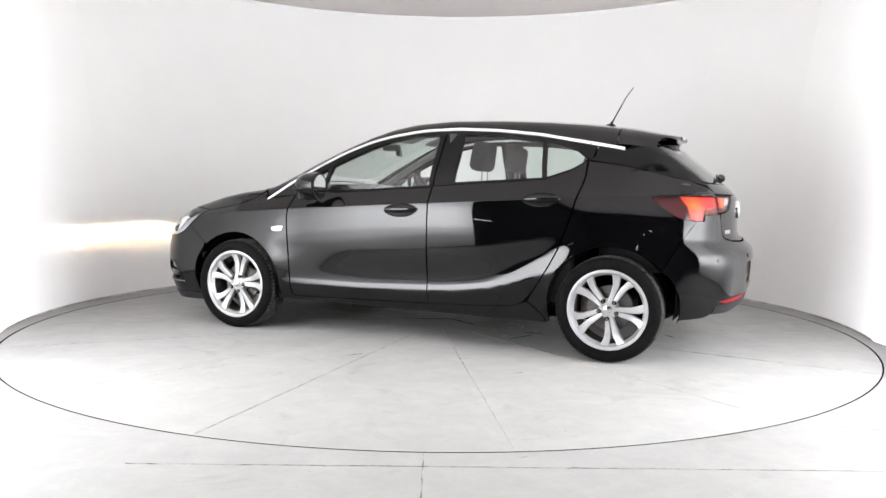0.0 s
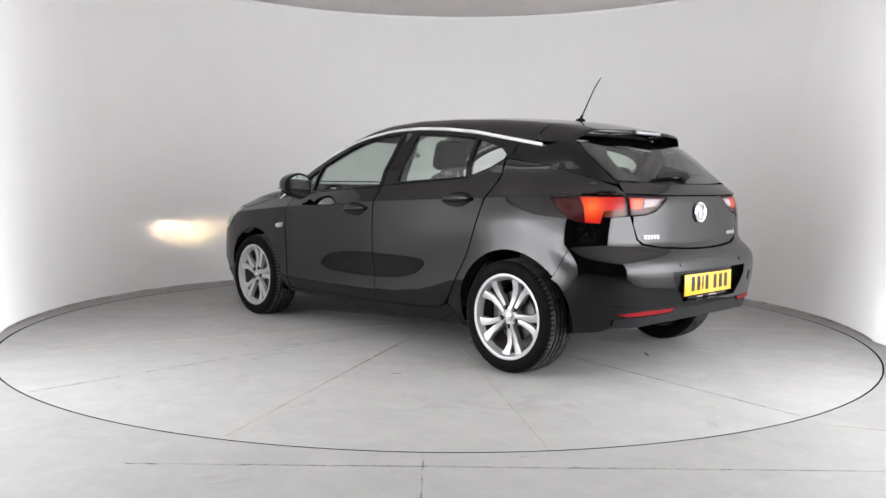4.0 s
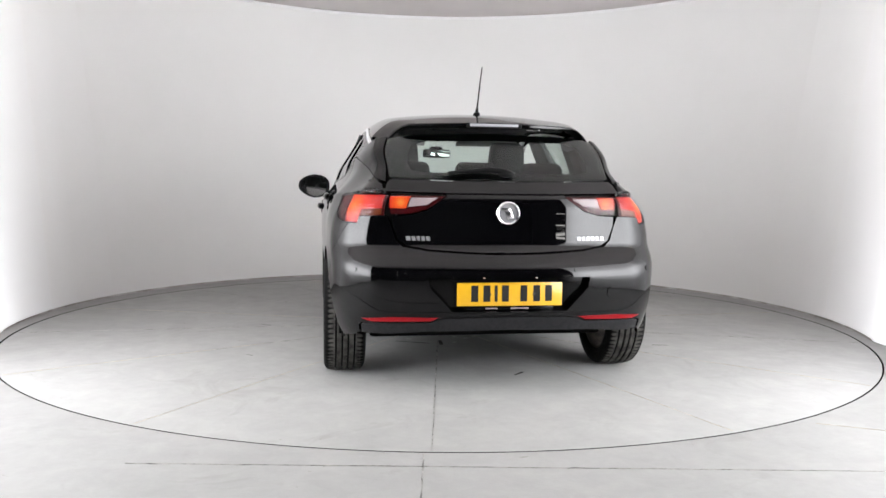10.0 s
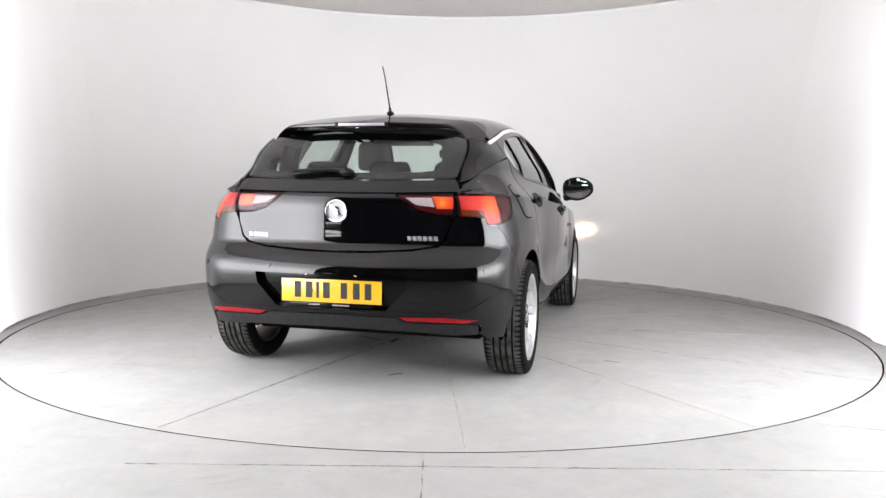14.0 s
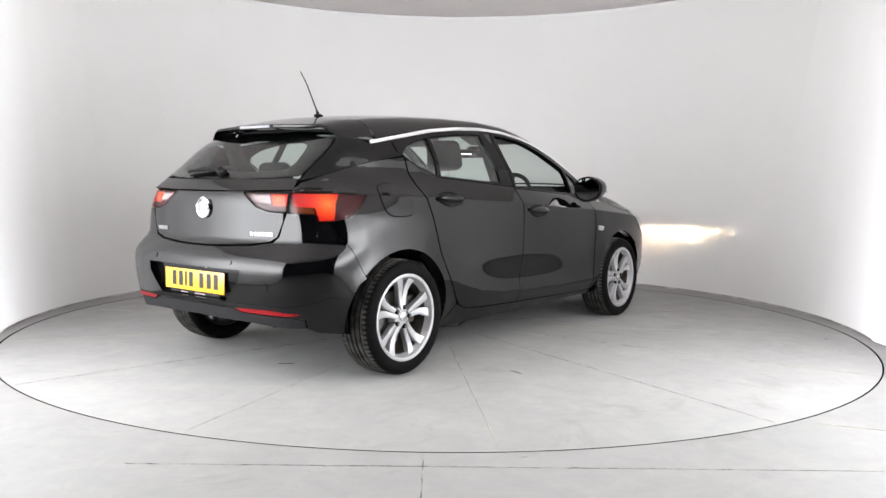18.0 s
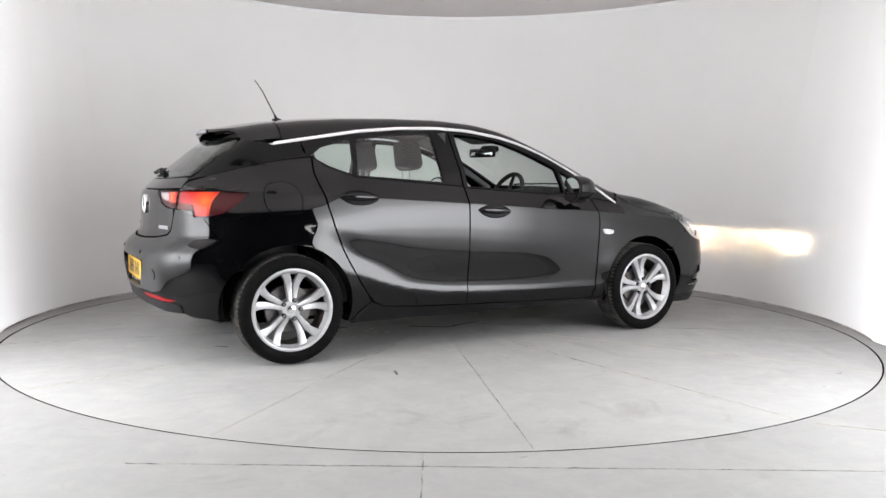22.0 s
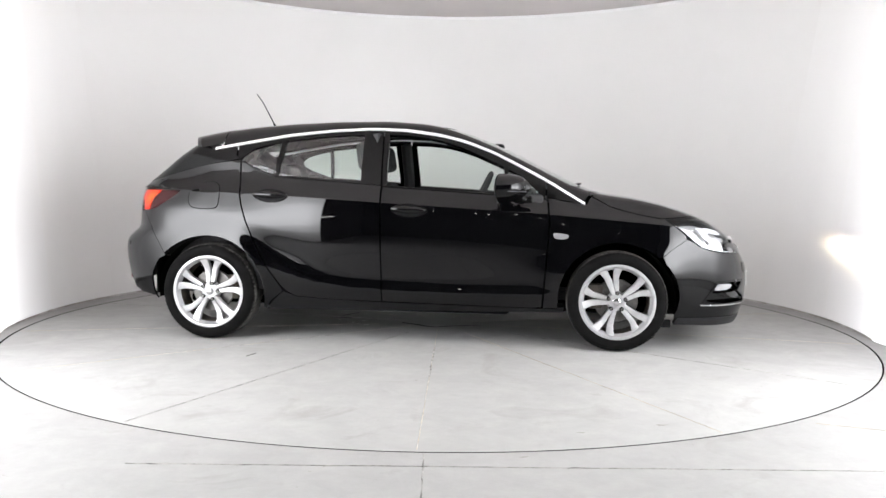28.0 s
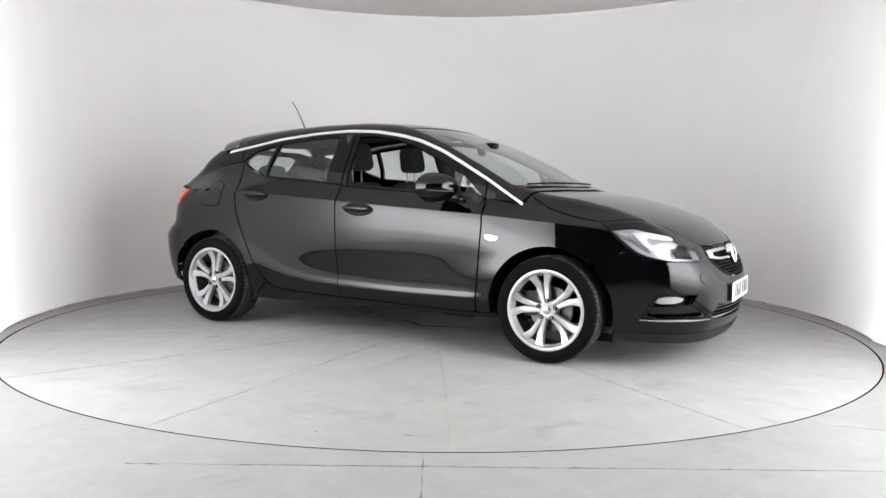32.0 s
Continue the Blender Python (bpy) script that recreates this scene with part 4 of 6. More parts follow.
# tailgate
gate_low = [sz(-1.96, 0.10, 0.991), sz(-1.956, 0.305, 0.992), sz(-1.960, 0.298, 0.985), sz(-1.962, 0.324, 0.963), sz(-1.962, 0.400, 0.913), sz(-1.945, 0.48, 0.891), sz(-1.927, 0.57, 0.886), sz(-1.925, 0.565, 0.84), sz(-1.946, 0.545, 0.765), sz(-1.965, 0.51, 0.740), sz(-2.0, 0.396, 0.722), sz(-2.04, 0.18, 0.711), sz(-2.045, 0.05, 0.708)]
panel("tailgate_panel", car, PAINT, both(gate_low, REAR_MID), step=0.026)
gate_mid = [sz(-1.905, 0.05, 1.056), sz(-1.90, 0.30, 1.058), sz(-1.84, 0.575, 1.064), sz(-1.85, 0.588, 1.045), sz(-1.885, 0.594, 1.004), sz(-1.955, 0.30, 0.997), sz(-1.96, 0.05, 0.997)]
panel("tailgate_sill", car, PAINT, both(gate_mid, REAR_MID), step=0.02)
REAR_SCREEN = [sz(-1.60, 0.05, 1.318), sz(-1.57, 0.42, 1.308), sz(-1.545, 0.530, 1.282), sz(-1.66, 0.560, 1.19), sz(-1.83, 0.580, 1.075), sz(-1.90, 0.30, 1.062), sz(-1.906, 0.05, 1.060)]
CLEAR_AREA = [sz(-1.645, 0.05, 1.275), sz(-1.63, 0.36, 1.268), sz(-1.64, 0.43, 1.245), sz(-1.75, 0.46, 1.15), sz(-1.79, 0.44, 1.115), sz(-1.82, 0.38, 1.105), sz(-1.85, 0.05, 1.10)]
panel("rear_screen", car, REAR_GLASS, both(REAR_SCREEN, REAR_MID), step=0.03, thick=0, label="dark tinted rear window")
panel("screen_border", car, GLOSS_BLACK, both(REAR_SCREEN, REAR_MID), holes=[both(CLEAR_AREA, REAR_MID)], step=0.026, thick=0, off=-0.005, label="black printed glass border")


# ---------------------------------------------------------------- wheels
def spoke(bm, slit, outer, front=0.078, turn=0.0):
    """A blade from the hub to the rim between two edges, given as angles at five radii."""
    rows = []
    for i in range(11):
        f = i / 10
        r = 0.046 + (0.224 - 0.046) * f
        e0, e1 = (float(np.interp(f, (0, 0.3, 0.6, 0.85, 1), e)) for e in (slit, outer))
        y0 = front - 0.012 * math.sin(f * math.pi) + 0.010 * f
        c = 0.004 / r * 57.3 * (1 if e1 > e0 else -1)
        row = []
        for da, y in ((e0, y0 - 0.034), (e0, y0 - 0.007), (e0 + c * 0.4, y0 - 0.003), (e0 + (e1 - e0) * 0.55, y0 + 0.001), (e1 - c * 0.5, y0 - 0.001), (e1, y0 - 0.005), (e1, y0 - 0.034)):
            t = radians(turn - da)
            row.append(bm.verts.new((r * math.cos(t), y, r * math.sin(t))))
        rows.append(row)
    for p, q in zip(rows, rows[1:]):
        for i in range(6):
            bm.faces.new((p[i], p[i + 1], q[i + 1], q[i]))
        bm.faces.new((p[6], p[0], q[0], q[6]))
    bmesh.ops.recalc_face_normals(bm, faces=bm.faces)
    return bm


def wheel(parent):
    w = new("wheel")
    w.parent = parent
    bm = bmesh.new()
    # tyre: tread with four grooves and slotted shoulders
    half = [(0.226, 0.086), (0.234, 0.099), (0.247, 0.107), (0.266, 0.1115), (0.284, 0.110), (0.300, 0.103), (0.309, 0.094), (0.3135, 0.082), (0.3150, 0.066), (0.3155, 0.055), (0.3080, 0.0535), (0.3080, 0.0445), (0.3165, 0.043), (0.3170, 0.022), (0.3090, 0.0205), (0.3090, 0.0105), (0.3172, 0.009)]
    prof = half + [(r, -h) for r, h in reversed(half)]
    sides = 216
    rings = []
    for k in range(sides):
        a = 2 * math.pi * k / sides
        slot = k % 3 == 0
        row = []
        for r, h in prof:
            if slot and 0.06 < abs(h) < 0.100 and r > 0.30:
                r -= 0.006
            row.append(bm.verts.new((r * math.cos(a + 0.25 * (abs(h) - 0.05)), h, r * math.sin(a + 0.25 * (abs(h) - 0.05)))))
        rings.append(row)
    for k in range(sides):
        p, q = rings[k], rings[(k + 1) % sides]
        for i in range(len(prof) - 1):
            bm.faces.new((p[i], p[i + 1], q[i + 1], q[i]))
    bmesh.ops.recalc_face_normals(bm, faces=bm.faces)
    part("tyre", bm, RUBBER, w, "black road tyre with grooved tread")
    bm = bmesh.new()
    lathe(bm, [(0.227, 0.086), (0.238, 0.098), (0.2405, 0.099), (0.240, 0.102), (0.233, 0.104), (0.222, 0.101), (0.215, 0.091), (0.213, 0.076), (0.207, 0.070), (0.204, 0.062)], 72)
    part("rim", bm, SILVER, w)
    # inner barrel of the rim, its colour darkened for the shade behind the spokes
    bm = bmesh.new()
    lathe(bm, [(0.2042, 0.062), (0.204, 0.0), (0.2, -0.06), (0.216, -0.085), (0.227, -0.086)], 72)
    part("rim_barrel", bm, IRON, w, "wheel barrel, coloured dark for the shade inside the wheel")
    for k in range(5):
        turn = 28 + 72 * k
        part("spoke", spoke(bmesh.new(), (0.4, 0.8, 2.6, 6.0, 7.4), (26, 19, 17.0, 19.5, 22), 0.080, turn), SILVER, w)
        part("spoke", spoke(bmesh.new(), (-0.4, -0.8, -2.4, -5.6, -7.0), (-26, -18.5, -15.5, -18.5, -22.5), 0.075, turn), SILVER, w)
        a = radians(turn + 14)
        bm = bmesh.new()
        rod(bm, (0.055 * math.cos(a), 0.03, 0.055 * math.sin(a)), (0.055 * math.cos(a), 0.0800, 0.055 * math.sin(a)), 0.0130, 0.0125, 20)
        part("bolt_socket", bm, DARK, w)
        bm = bmesh.new()
        rod(bm, (0.055 * math.cos(a), 0.06, 0.055 * math.sin(a)), (0.055 * math.cos(a), 0.0830, 0.055 * math.sin(a)), 0.0095, 0.0088, 6)
        part("wheel_bolt", bm, STEEL, w)
    bm = bmesh.new()
    lathe(bm, [(0.0, 0.070), (0.024, 0.070), (0.030, 0.072), (0.052, 0.070), (0.060, 0.060), (0.062, 0.02), (0.0, 0.02)], 40)
    part("hub", bm, SILVER, w)
    bm = bmesh.new()
    lathe(bm, [(0.0, 0.085), (0.018, 0.085), (0.024, 0.082), (0.026, 0.060)], 32)
    part("hub_cap", bm, SATIN_CHROME, w, "silver hub cap")
    bm = bmesh.new()
    lathe(bm, [(0.05, 0.012), (0.135, 0.012), (0.138, 0.009), (0.138, -0.009), (0.135, -0.012), (0.05, -0.012)], 48)
    part("brake_disc", bm, STEEL, w)
    return w


first = wheel(car)
first.matrix_basis = pose(1.331, 0.774, 0.317)
for x, y, turn, roll in ((-1.331, 0.78, 0, -16.5), (1.331, -0.774, 180, 22.0), (-1.331, -0.78, 180, 6.0)):
    w = copy_thing(first, pose(x, y, 0.317, 0, 0, turn) @ pose(0, 0, 0, 0, roll, 0))


# ---------------------------------------------------------------- car details
DEEP_RED = shader("deep_red_plastic", (0.035, 0.0018, 0.003), 0.3, spec=0.2)
AMBER = shader("dark_amber_plastic", (0.10, 0.018, 0.004), 0.3, spec=0.2)
RED_PLASTIC = shader("red_lamp_plastic", (0.22, 0.008, 0.011), 0.35, spec=0.15)


def glow_material(name, bulb, reach, strength):
    """A lit red lamp body: hot orange round the bulb, deep red away from it. bulb is given for the left lamp; the other one mirrors it."""
    m = shader(name, (0.10, 0.004, 0.006), 0.3, spec=0.2)
    nt = m.node_tree
    tc, sep, com = nt.nodes.new("ShaderNodeTexCoord"), nt.nodes.new("ShaderNodeSeparateXYZ"), nt.nodes.new("ShaderNodeCombineXYZ")
    flip, far, span = nt.nodes.new("ShaderNodeMath"), nt.nodes.new("ShaderNodeVectorMath"), nt.nodes.new("ShaderNodeMapRange")
    flip.operation, far.operation = "ABSOLUTE", "DISTANCE"
    join(m, tc, "Object", sep, "Vector")
    join(m, sep, "Y", flip, 0)
    join(m, sep, "X", com, "X")
    join(m, flip, "Value", com, "Y")
    join(m, sep, "Z", com, "Z")
    join(m, com, "Vector", far, 0)
    far.inputs[1].default_value = bulb
    span.inputs["From Max"].default_value = reach
    join(m, far, "Value", span, "Value")
    r = ramp(m, [(0.0, (1.0, 0.45, 0.07)), (0.2, (1.0, 0.15, 0.015)), (0.45, (0.75, 0.03, 0.010)), (1.0, (0.30, 0.007, 0.005))])
    join(m, span, "Result", r, "Fac")
    join(m, r, "Color", bsdf(m), "Emission Color")
    bsdf(m).inputs["Emission Strength"].default_value = strength
    return m


TAIL_GLOW = glow_material("lit_tail_lamp", (-1.80, 0.765, 0.950), 0.20, 1.1)
GATE_GLOW = glow_material("lit_gate_lamp", (-1.93, 0.525, 0.952), 0.13, 0.85)
PALE_PLASTIC = shader("clear_reversing_lens", (0.30, 0.25, 0.255), 0.3, spec=0.2)
HIGH_LENS = shader("high_brake_lens", (0.30, 0.30, 0.32), 0.2, spec=0.4)
SMOKED_LENS = shader("smoked_lens", (0.07, 0.07, 0.078), 0.2, spec=0.3)
LETTER = shader("letter_chrome", (0.3, 0.3, 0.31), 0.4, 0.6)
HEAD_BASE = shader("headlamp_inner_grey", (0.45, 0.45, 0.455), 0.4, 0.4)
FOG_GLASS = shader("fog_lamp_lens", (0.36, 0.36, 0.37), 0.25, 0.5)
LAMP_SILVER = shader("lamp_reflector", (0.55, 0.55, 0.56), 0.4, 0.7)
LAMP_WHITE = shader("running_light_guide", (0.5, 0.51, 0.53), 0.25, 0.0, 0.1, emit=0.12, emit_color=(1.0, 0.97, 0.92))
BEAM = shader("headlamp_filament", (1, 1, 1), 0.5, emit=HEADLAMP_STRENGTH * 0.9, emit_color=(1.0, 0.62, 0.36))
MID_BEAM = shader("headlamp_soft_band", (1, 1, 1), 0.5, emit=HEADLAMP_STRENGTH * 0.8, emit_color=(1.0, 0.62, 0.36))
LOW_BEAM = shader("headlamp_faint_band", (1, 1, 1), 0.5, emit=HEADLAMP_STRENGTH * 0.5, emit_color=(1.0, 0.62, 0.36))
HOT_BEAM = shader("headlamp_hot_spot", (1, 1, 1), 0.5, emit=HEADLAMP_STRENGTH * 5, emit_color=(1.0, 0.72, 0.46))
YELLOW = mottled(shader("yellow_plate", (0.75, 0.48, 0.015), 0.35, coat=0.6, coat_rough=0.1), [(0.3, (0.68, 0.375, 0.010)), (0.7, (0.76, 0.43, 0.018))], 12, 3)
WHITE = shader("white_plate", (0.78, 0.78, 0.77), 0.35)
INK = shader("black_ink", (0.01, 0.01, 0.01), 0.4)
WARM_LED = shader("plate_light", (1, 1, 1), 0.4, emit=1.6, emit_color=(1.0, 0.55, 0.32))
DASH = mottled(shader("dashboard_black", (0.02, 0.02, 0.021), 0.7), [(0.3, (0.015, 0.015, 0.016)), (0.7, (0.026, 0.026, 0.027))], 40, 3, (0.55, 0.75), 0.2, 500)
TRIM_GREY = shader("interior_pillar_grey", (0.16, 0.16, 0.155), 0.85)


# lamps
for mirror in (False, True):
    hand = dict(mirror=mirror)
    lamp = new("tail_lamp")
    lamp.parent = car
    lamp["label"] = "red tail lamp, lit"
    panel("housing", lamp, DEEP_RED, LAMP_OUT, step=0.014, off=-0.012, **hand)
    panel("light_guide", lamp, TAIL_GLOW, [sz(-1.735, 0.80, 0.990), sz(-1.765, 0.79, 0.94), sz(-1.775, 0.778, 0.856), sz(-1.83, 0.725, 0.850), sz(-1.845, 0.71, 0.918), sz(-1.90, 0.607, 0.922), sz(-1.893, 0.602, 0.990)], step=0.012, off=-0.008, gap=0.0, thick=0.004, label="glowing red light guide", **hand)
    panel("indicator", lamp, AMBER, [sz(-1.850, 0.702, 0.916), sz(-1.842, 0.705, 0.886), sz(-1.900, 0.610, 0.889), sz(-1.90, 0.607, 0.918)], step=0.012, off=-0.006, gap=0.0, thick=0.003, label="unlit dark amber indicator", **hand)
    panel("lens", lamp, LAMP_LENS, LAMP_OUT, step=0.014, gap=-0.0018, off=0.0006, thick=0.006, **hand)
    gate_lamp = new("tailgate_lamp")
    gate_lamp.parent = car
    gate_lamp["label"] = "red and white inner tail lamp, lit"
    panel("housing", gate_lamp, DEEP_RED, LAMP_IN, step=0.014, off=-0.012, **hand)
    panel("light_guide", gate_lamp, GATE_GLOW, [sz(-1.910, 0.578, 0.984), sz(-1.918, 0.574, 0.922), sz(-1.94, 0.50, 0.922), sz(-1.932, 0.475, 0.984)], step=0.012, off=-0.008, gap=0.0, thick=0.004, label="glowing red light guide", **hand)
    panel("reversing_lamp", gate_lamp, PALE_PLASTIC, [sz(-1.934, 0.470, 0.977), sz(-1.94, 0.49, 0.93), sz(-1.957, 0.40, 0.940), sz(-1.957, 0.345, 0.977)], step=0.012, off=-0.008, gap=0.0, thick=0.004, label="clear white reversing lamp", **hand)
    panel("lens", gate_lamp, LAMP_LENS, LAMP_IN, step=0.014, off=0.001, thick=0.006, **hand)

    head = new("headlamp")
    head.parent = car
    head["label"] = "clear swept-back headlamp, lit"
    panel("housing", head, HEAD_BASE, HEAD, step=0.016, off=-0.05, gap=-0.004, thick=0.0, holes=[[(sz(2.06, 0.60, 0.685)[0] + a * 0.10, 0.680 + b * 0.034) for a, b in ((-1, -1), (1, -1), (1, 1), (-1, 1))]], **hand)
    panel("lamp_rim", head, SATIN_BLACK, HEAD, step=0.016, off=0.0, holes=[[tuple(0.88 * a + 0.12 * b for a, b in zip(p, (sz(1.90, 0.72, 0.72)))) for p in HEAD]], thick=0.05, **hand)
    panel("reflector", head, LAMP_SILVER, [sz(1.88, 0.755, 0.705), sz(1.915, 0.75, 0.645), sz(2.03, 0.68, 0.632), sz(2.13, 0.47, 0.632), sz(2.10, 0.47, 0.69), sz(2.03, 0.53, 0.725), sz(1.99, 0.58, 0.738), sz(1.92, 0.66, 0.745)], holes=[[(sz(2.06, 0.60, 0.685)[0] + a * 0.10, 0.680 + b * 0.034) for a, b in ((-1, -1), (1, -1), (1, 1), (-1, 1))]], step=0.014, off=-0.03, gap=0.0, thick=0.02, label="silver reflector bowl", **hand)
    panel("running_light", head, LAMP_WHITE, [sz(1.80, 0.775, 0.79), sz(1.86, 0.775, 0.72), sz(1.90, 0.765, 0.69), sz(1.915, 0.755, 0.70), sz(1.87, 0.745, 0.745), sz(1.865, 0.72, 0.765), sz(1.95, 0.63, 0.752), sz(1.98, 0.60, 0.752), sz(1.96, 0.605, 0.77), sz(1.86, 0.70, 0.795)], step=0.010, off=-0.012, gap=0.0, thick=0.012, label="white running light guide", **hand)
    panel("lower_trim", head, LAMP_SILVER, [sz(1.745, 0.815, 0.752), sz(1.79, 0.81, 0.71), sz(1.84, 0.80, 0.676), sz(1.91, 0.775, 0.650), sz(1.98, 0.735, 0.638), sz(1.985, 0.735, 0.650), sz(1.92, 0.765, 0.664), sz(1.85, 0.795, 0.698), sz(1.80, 0.80, 0.735)], step=0.012, off=-0.010, gap=0.0, thick=0.01, **hand)
    panel("lens", head, CLEAR, HEAD, off=0.002, step=0.016, thick=0.012, **hand)


BEAM_AT = sz(2.04, 0.60, 0.685)


def beam_unit(y):
    """A closed projector box with a lit plate at the back and a wide slot at the front; its lip makes the flat cut-off."""
    unit = new("beam_projector")
    unit.parent = car
    unit.matrix_basis = pose(float(on_skin(round_rays, [BEAM_AT])[0][0]) - 0.006, y, 0.685)
    bm = bmesh.new()
    # sides, top, bottom and back of the box; a narrow slot stays open in its front (+x)
    for size, at in (((0.04, 0.004, 0.05), (-0.02, -0.045, 0)), ((0.04, 0.004, 0.05), (-0.02, 0.045, 0)), ((0.04, 0.094, 0.004), (-0.02, 0, 0.023)), ((0.04, 0.094, 0.004), (-0.02, 0, -0.023)), ((0.004, 0.094, 0.05), (-0.041, 0, 0))):
        box(bm, size, at)
    # front plate with a wide slot and a small one, and the wall between their chambers
    h = 1 if y > 0 else -1
    lay = ((0.002, 0.094, 0.025), (-0.001, 0, 0.0125)), ((0.002, 0.094, 0.0235), (-0.001, 0, -0.01325)), ((0.002, 0.0165, 0.0015), (-0.001, h * -0.03875, -0.00075)), ((0.002, 0.020, 0.0015), (-0.001, h * 0.0160, -0.00075)), ((0.002, 0.0135, 0.0015), (-0.001, h * 0.04025, -0.00075)), ((0.038, 0.002, 0.05), (-0.02, h * 0.013, 0))
    for size, at in lay:
        box(bm, size, at)
    part("projector_box", bm, DARK, unit)
    for k, (low, high, material) in enumerate(((0.0001, 0.0035, BEAM), (0.0035, 0.0065, MID_BEAM), (0.0065, 0.0105, LOW_BEAM))):
        bm = bmesh.new()
        box(bm, (0.002, 0.052, high - low), (-0.036, h * -0.0155, (low + high) / 2))
        part("lit_plate", bm, material, unit)
    bm = bmesh.new()
    box(bm, (0.002, 0.010, 0.0050), (-0.036, h * 0.030, 0.0026))
    part("hot_plate", bm, HOT_BEAM, unit)
    return unit


beam_unit(0.60)
beam_unit(-0.60)

# spoiler over the rear window
def spoiler():
    bm = bmesh.new()
    rows = []
    n = 28
    rim_y = float(on_skin(round_rays, [(-1.318, 1.300)])[0][1])
    root = on_skin(over_rays, [ya(-1.318, max(0.001, rim_y * abs(2 * i / n - 1))) for i in range(n + 1)])
    for i in range(n + 1):
        f = abs(2 * i / n - 1)
        y, z0 = rim_y * (2 * i / n - 1), float(root[i][2])
        root_x, tip_x = -1.318, -1.640 + 0.12 * f ** 2.4
        prof = []
        for k in range(9):
            g = k / 8
            x = root_x + (tip_x - root_x) * g
            prof.append((x, y * (1 - 0.10 * g), z0 + float(TOP(x) - TOP(root_x)) * (1 - 0.35 * f ** 3) + 0.001))
        tx, ty, tz = prof[-1]
        lip = tz - 0.020 + 0.016 * f ** 4
        prof += [(tx - 0.004, ty, tz - 0.005), (tx - 0.002, ty, lip + 0.003), (tx + 0.012, ty, lip), (tx + 0.04, ty * 0.985, lip - 0.003), (tx + 0.10, ty * 0.975, lip - 0.004)]
        rows.append([bm.verts.new(p) for p in prof])
    for p, q in zip(rows, rows[1:]):
        for i in range(len(p) - 1):
            bm.faces.new((p[i], p[i + 1], q[i + 1], q[i]))
    bmesh.ops.recalc_face_normals(bm, faces=bm.faces)
    ob = part("roof_spoiler", bm, PAINT, car, "glossy black roof spoiler")
    bm = bmesh.new()
    box(bm, (0.014, 0.26, 0.016), (-1.641, 0, 1.355), bevel=0.003)
    back = bmesh.new()
    box(back, (0.010, 0.30, 0.026), (-1.638, 0, 1.354), bevel=0.004)
    part("brake_light_frame", back, SATIN_BLACK, ob)
    part("brake_light", bm, HIGH_LENS, ob, "smoked grey high brake light")
    return ob


spoiler()

# underbody, wheel housings, exhaust
bm = bmesh.new()
box(bm, (3.4, 1.30, 0.06), (0.15, 0, 0.245), bevel=0.02)
box(bm, (1.5, 0.9, 0.10), (-0.1, 0, 0.20), bevel=0.03)
box(bm, (0.7, 1.1, 0.16), (1.5, 0, 0.30), bevel=0.03)
box(bm, (0.4, 1.0, 0.14), (-1.62, 0, 0.38), bevel=0.03)
part("underbody", bm, DARK, car)
for x in (-1.331, 1.331):
    for s in (-1, 1):
        bm = bmesh.new()
        rows = []
        for i in range(25):
            a = radians(-8 + 196 * i / 24)
            r = 0.368
            rows.append([bm.verts.new((x + r * math.cos(a), s * y, 0.317 + r * math.sin(a))) for y in (0.50, 0.68, 0.815)])
        for p, q in zip(rows, rows[1:]):
            for i in (0, 1):
                bm.faces.new((p[i], p[i + 1], q[i + 1], q[i]))
        bm.faces.new([r[0] for r in rows])
        part("arch_liner", bm, DARK, car)
        bm = bmesh.new()
        rod(bm, (x, s * 0.45, 0.317), (x, s * 0.76, 0.317), 0.05)
        box(bm, (0.10, 0.07, 0.16), (x - 0.13 if x > 0 else x + 0.13, s * 0.755, 0.34), bevel=0.015)
        part("brake_caliper", bm, IRON, car)
bm = bmesh.new()
rod(bm, (-1.2, -0.3, 0.27), (-1.86, -0.42, 0.30), 0.024)
box(bm, (0.30, 0.5, 0.10), (-1.66, -0.05, 0.335), bevel=0.05)
part("exhaust", bm, DARK, car)
for s in (1, -1):
    bm = bmesh.new()
    box(bm, (0.12, 0.02, 0.05), (1.63, s * 0.70, 0.165), bevel=0.004)
    part("air_deflector", bm, SATIN_BLACK, car)



def mirror_solid(s, stations, size):
    """Rounded four-cornered sections along x, narrower towards the outer end, closed at both ends."""
    bm = bmesh.new()
    rings = []
    for x in stations:
        f = min(1.0, max(0.0, (x - 0.585) / 0.178))
        a, b = 0.120 * size * max(0.02, 1 - f ** 2.4) ** 0.5, 0.092 * size * max(0.02, 1 - f ** 2.6) ** 0.5
        ring = []
        for k in range(32):
            c, d = math.cos(2 * math.pi * k / 32), math.sin(2 * math.pi * k / 32)
            u, v = math.copysign(abs(c) ** 0.70, c), math.copysign(abs(d) ** 0.70, d)
            v *= 1 - (0.30 if v > 0 else 0.46) * max(0.0, u) ** 1.3 - 0.10 * max(0.0, -u)
            ring.append(bm.verts.new((x - 0.018 * u, s * (0.955 + a * u), 1.020 + 0.010 * f + b * v)))
        rings.append(ring)
    for p, q in zip(rings, rings[1:]):
        for k in range(32):
            bm.faces.new((p[k], p[(k + 1) % 32], q[(k + 1) % 32], q[k]))
    bm.faces.new(rings[0])
    bm.faces.new(rings[-1])
    bmesh.ops.recalc_face_normals(bm, faces=bm.faces)
    return bm


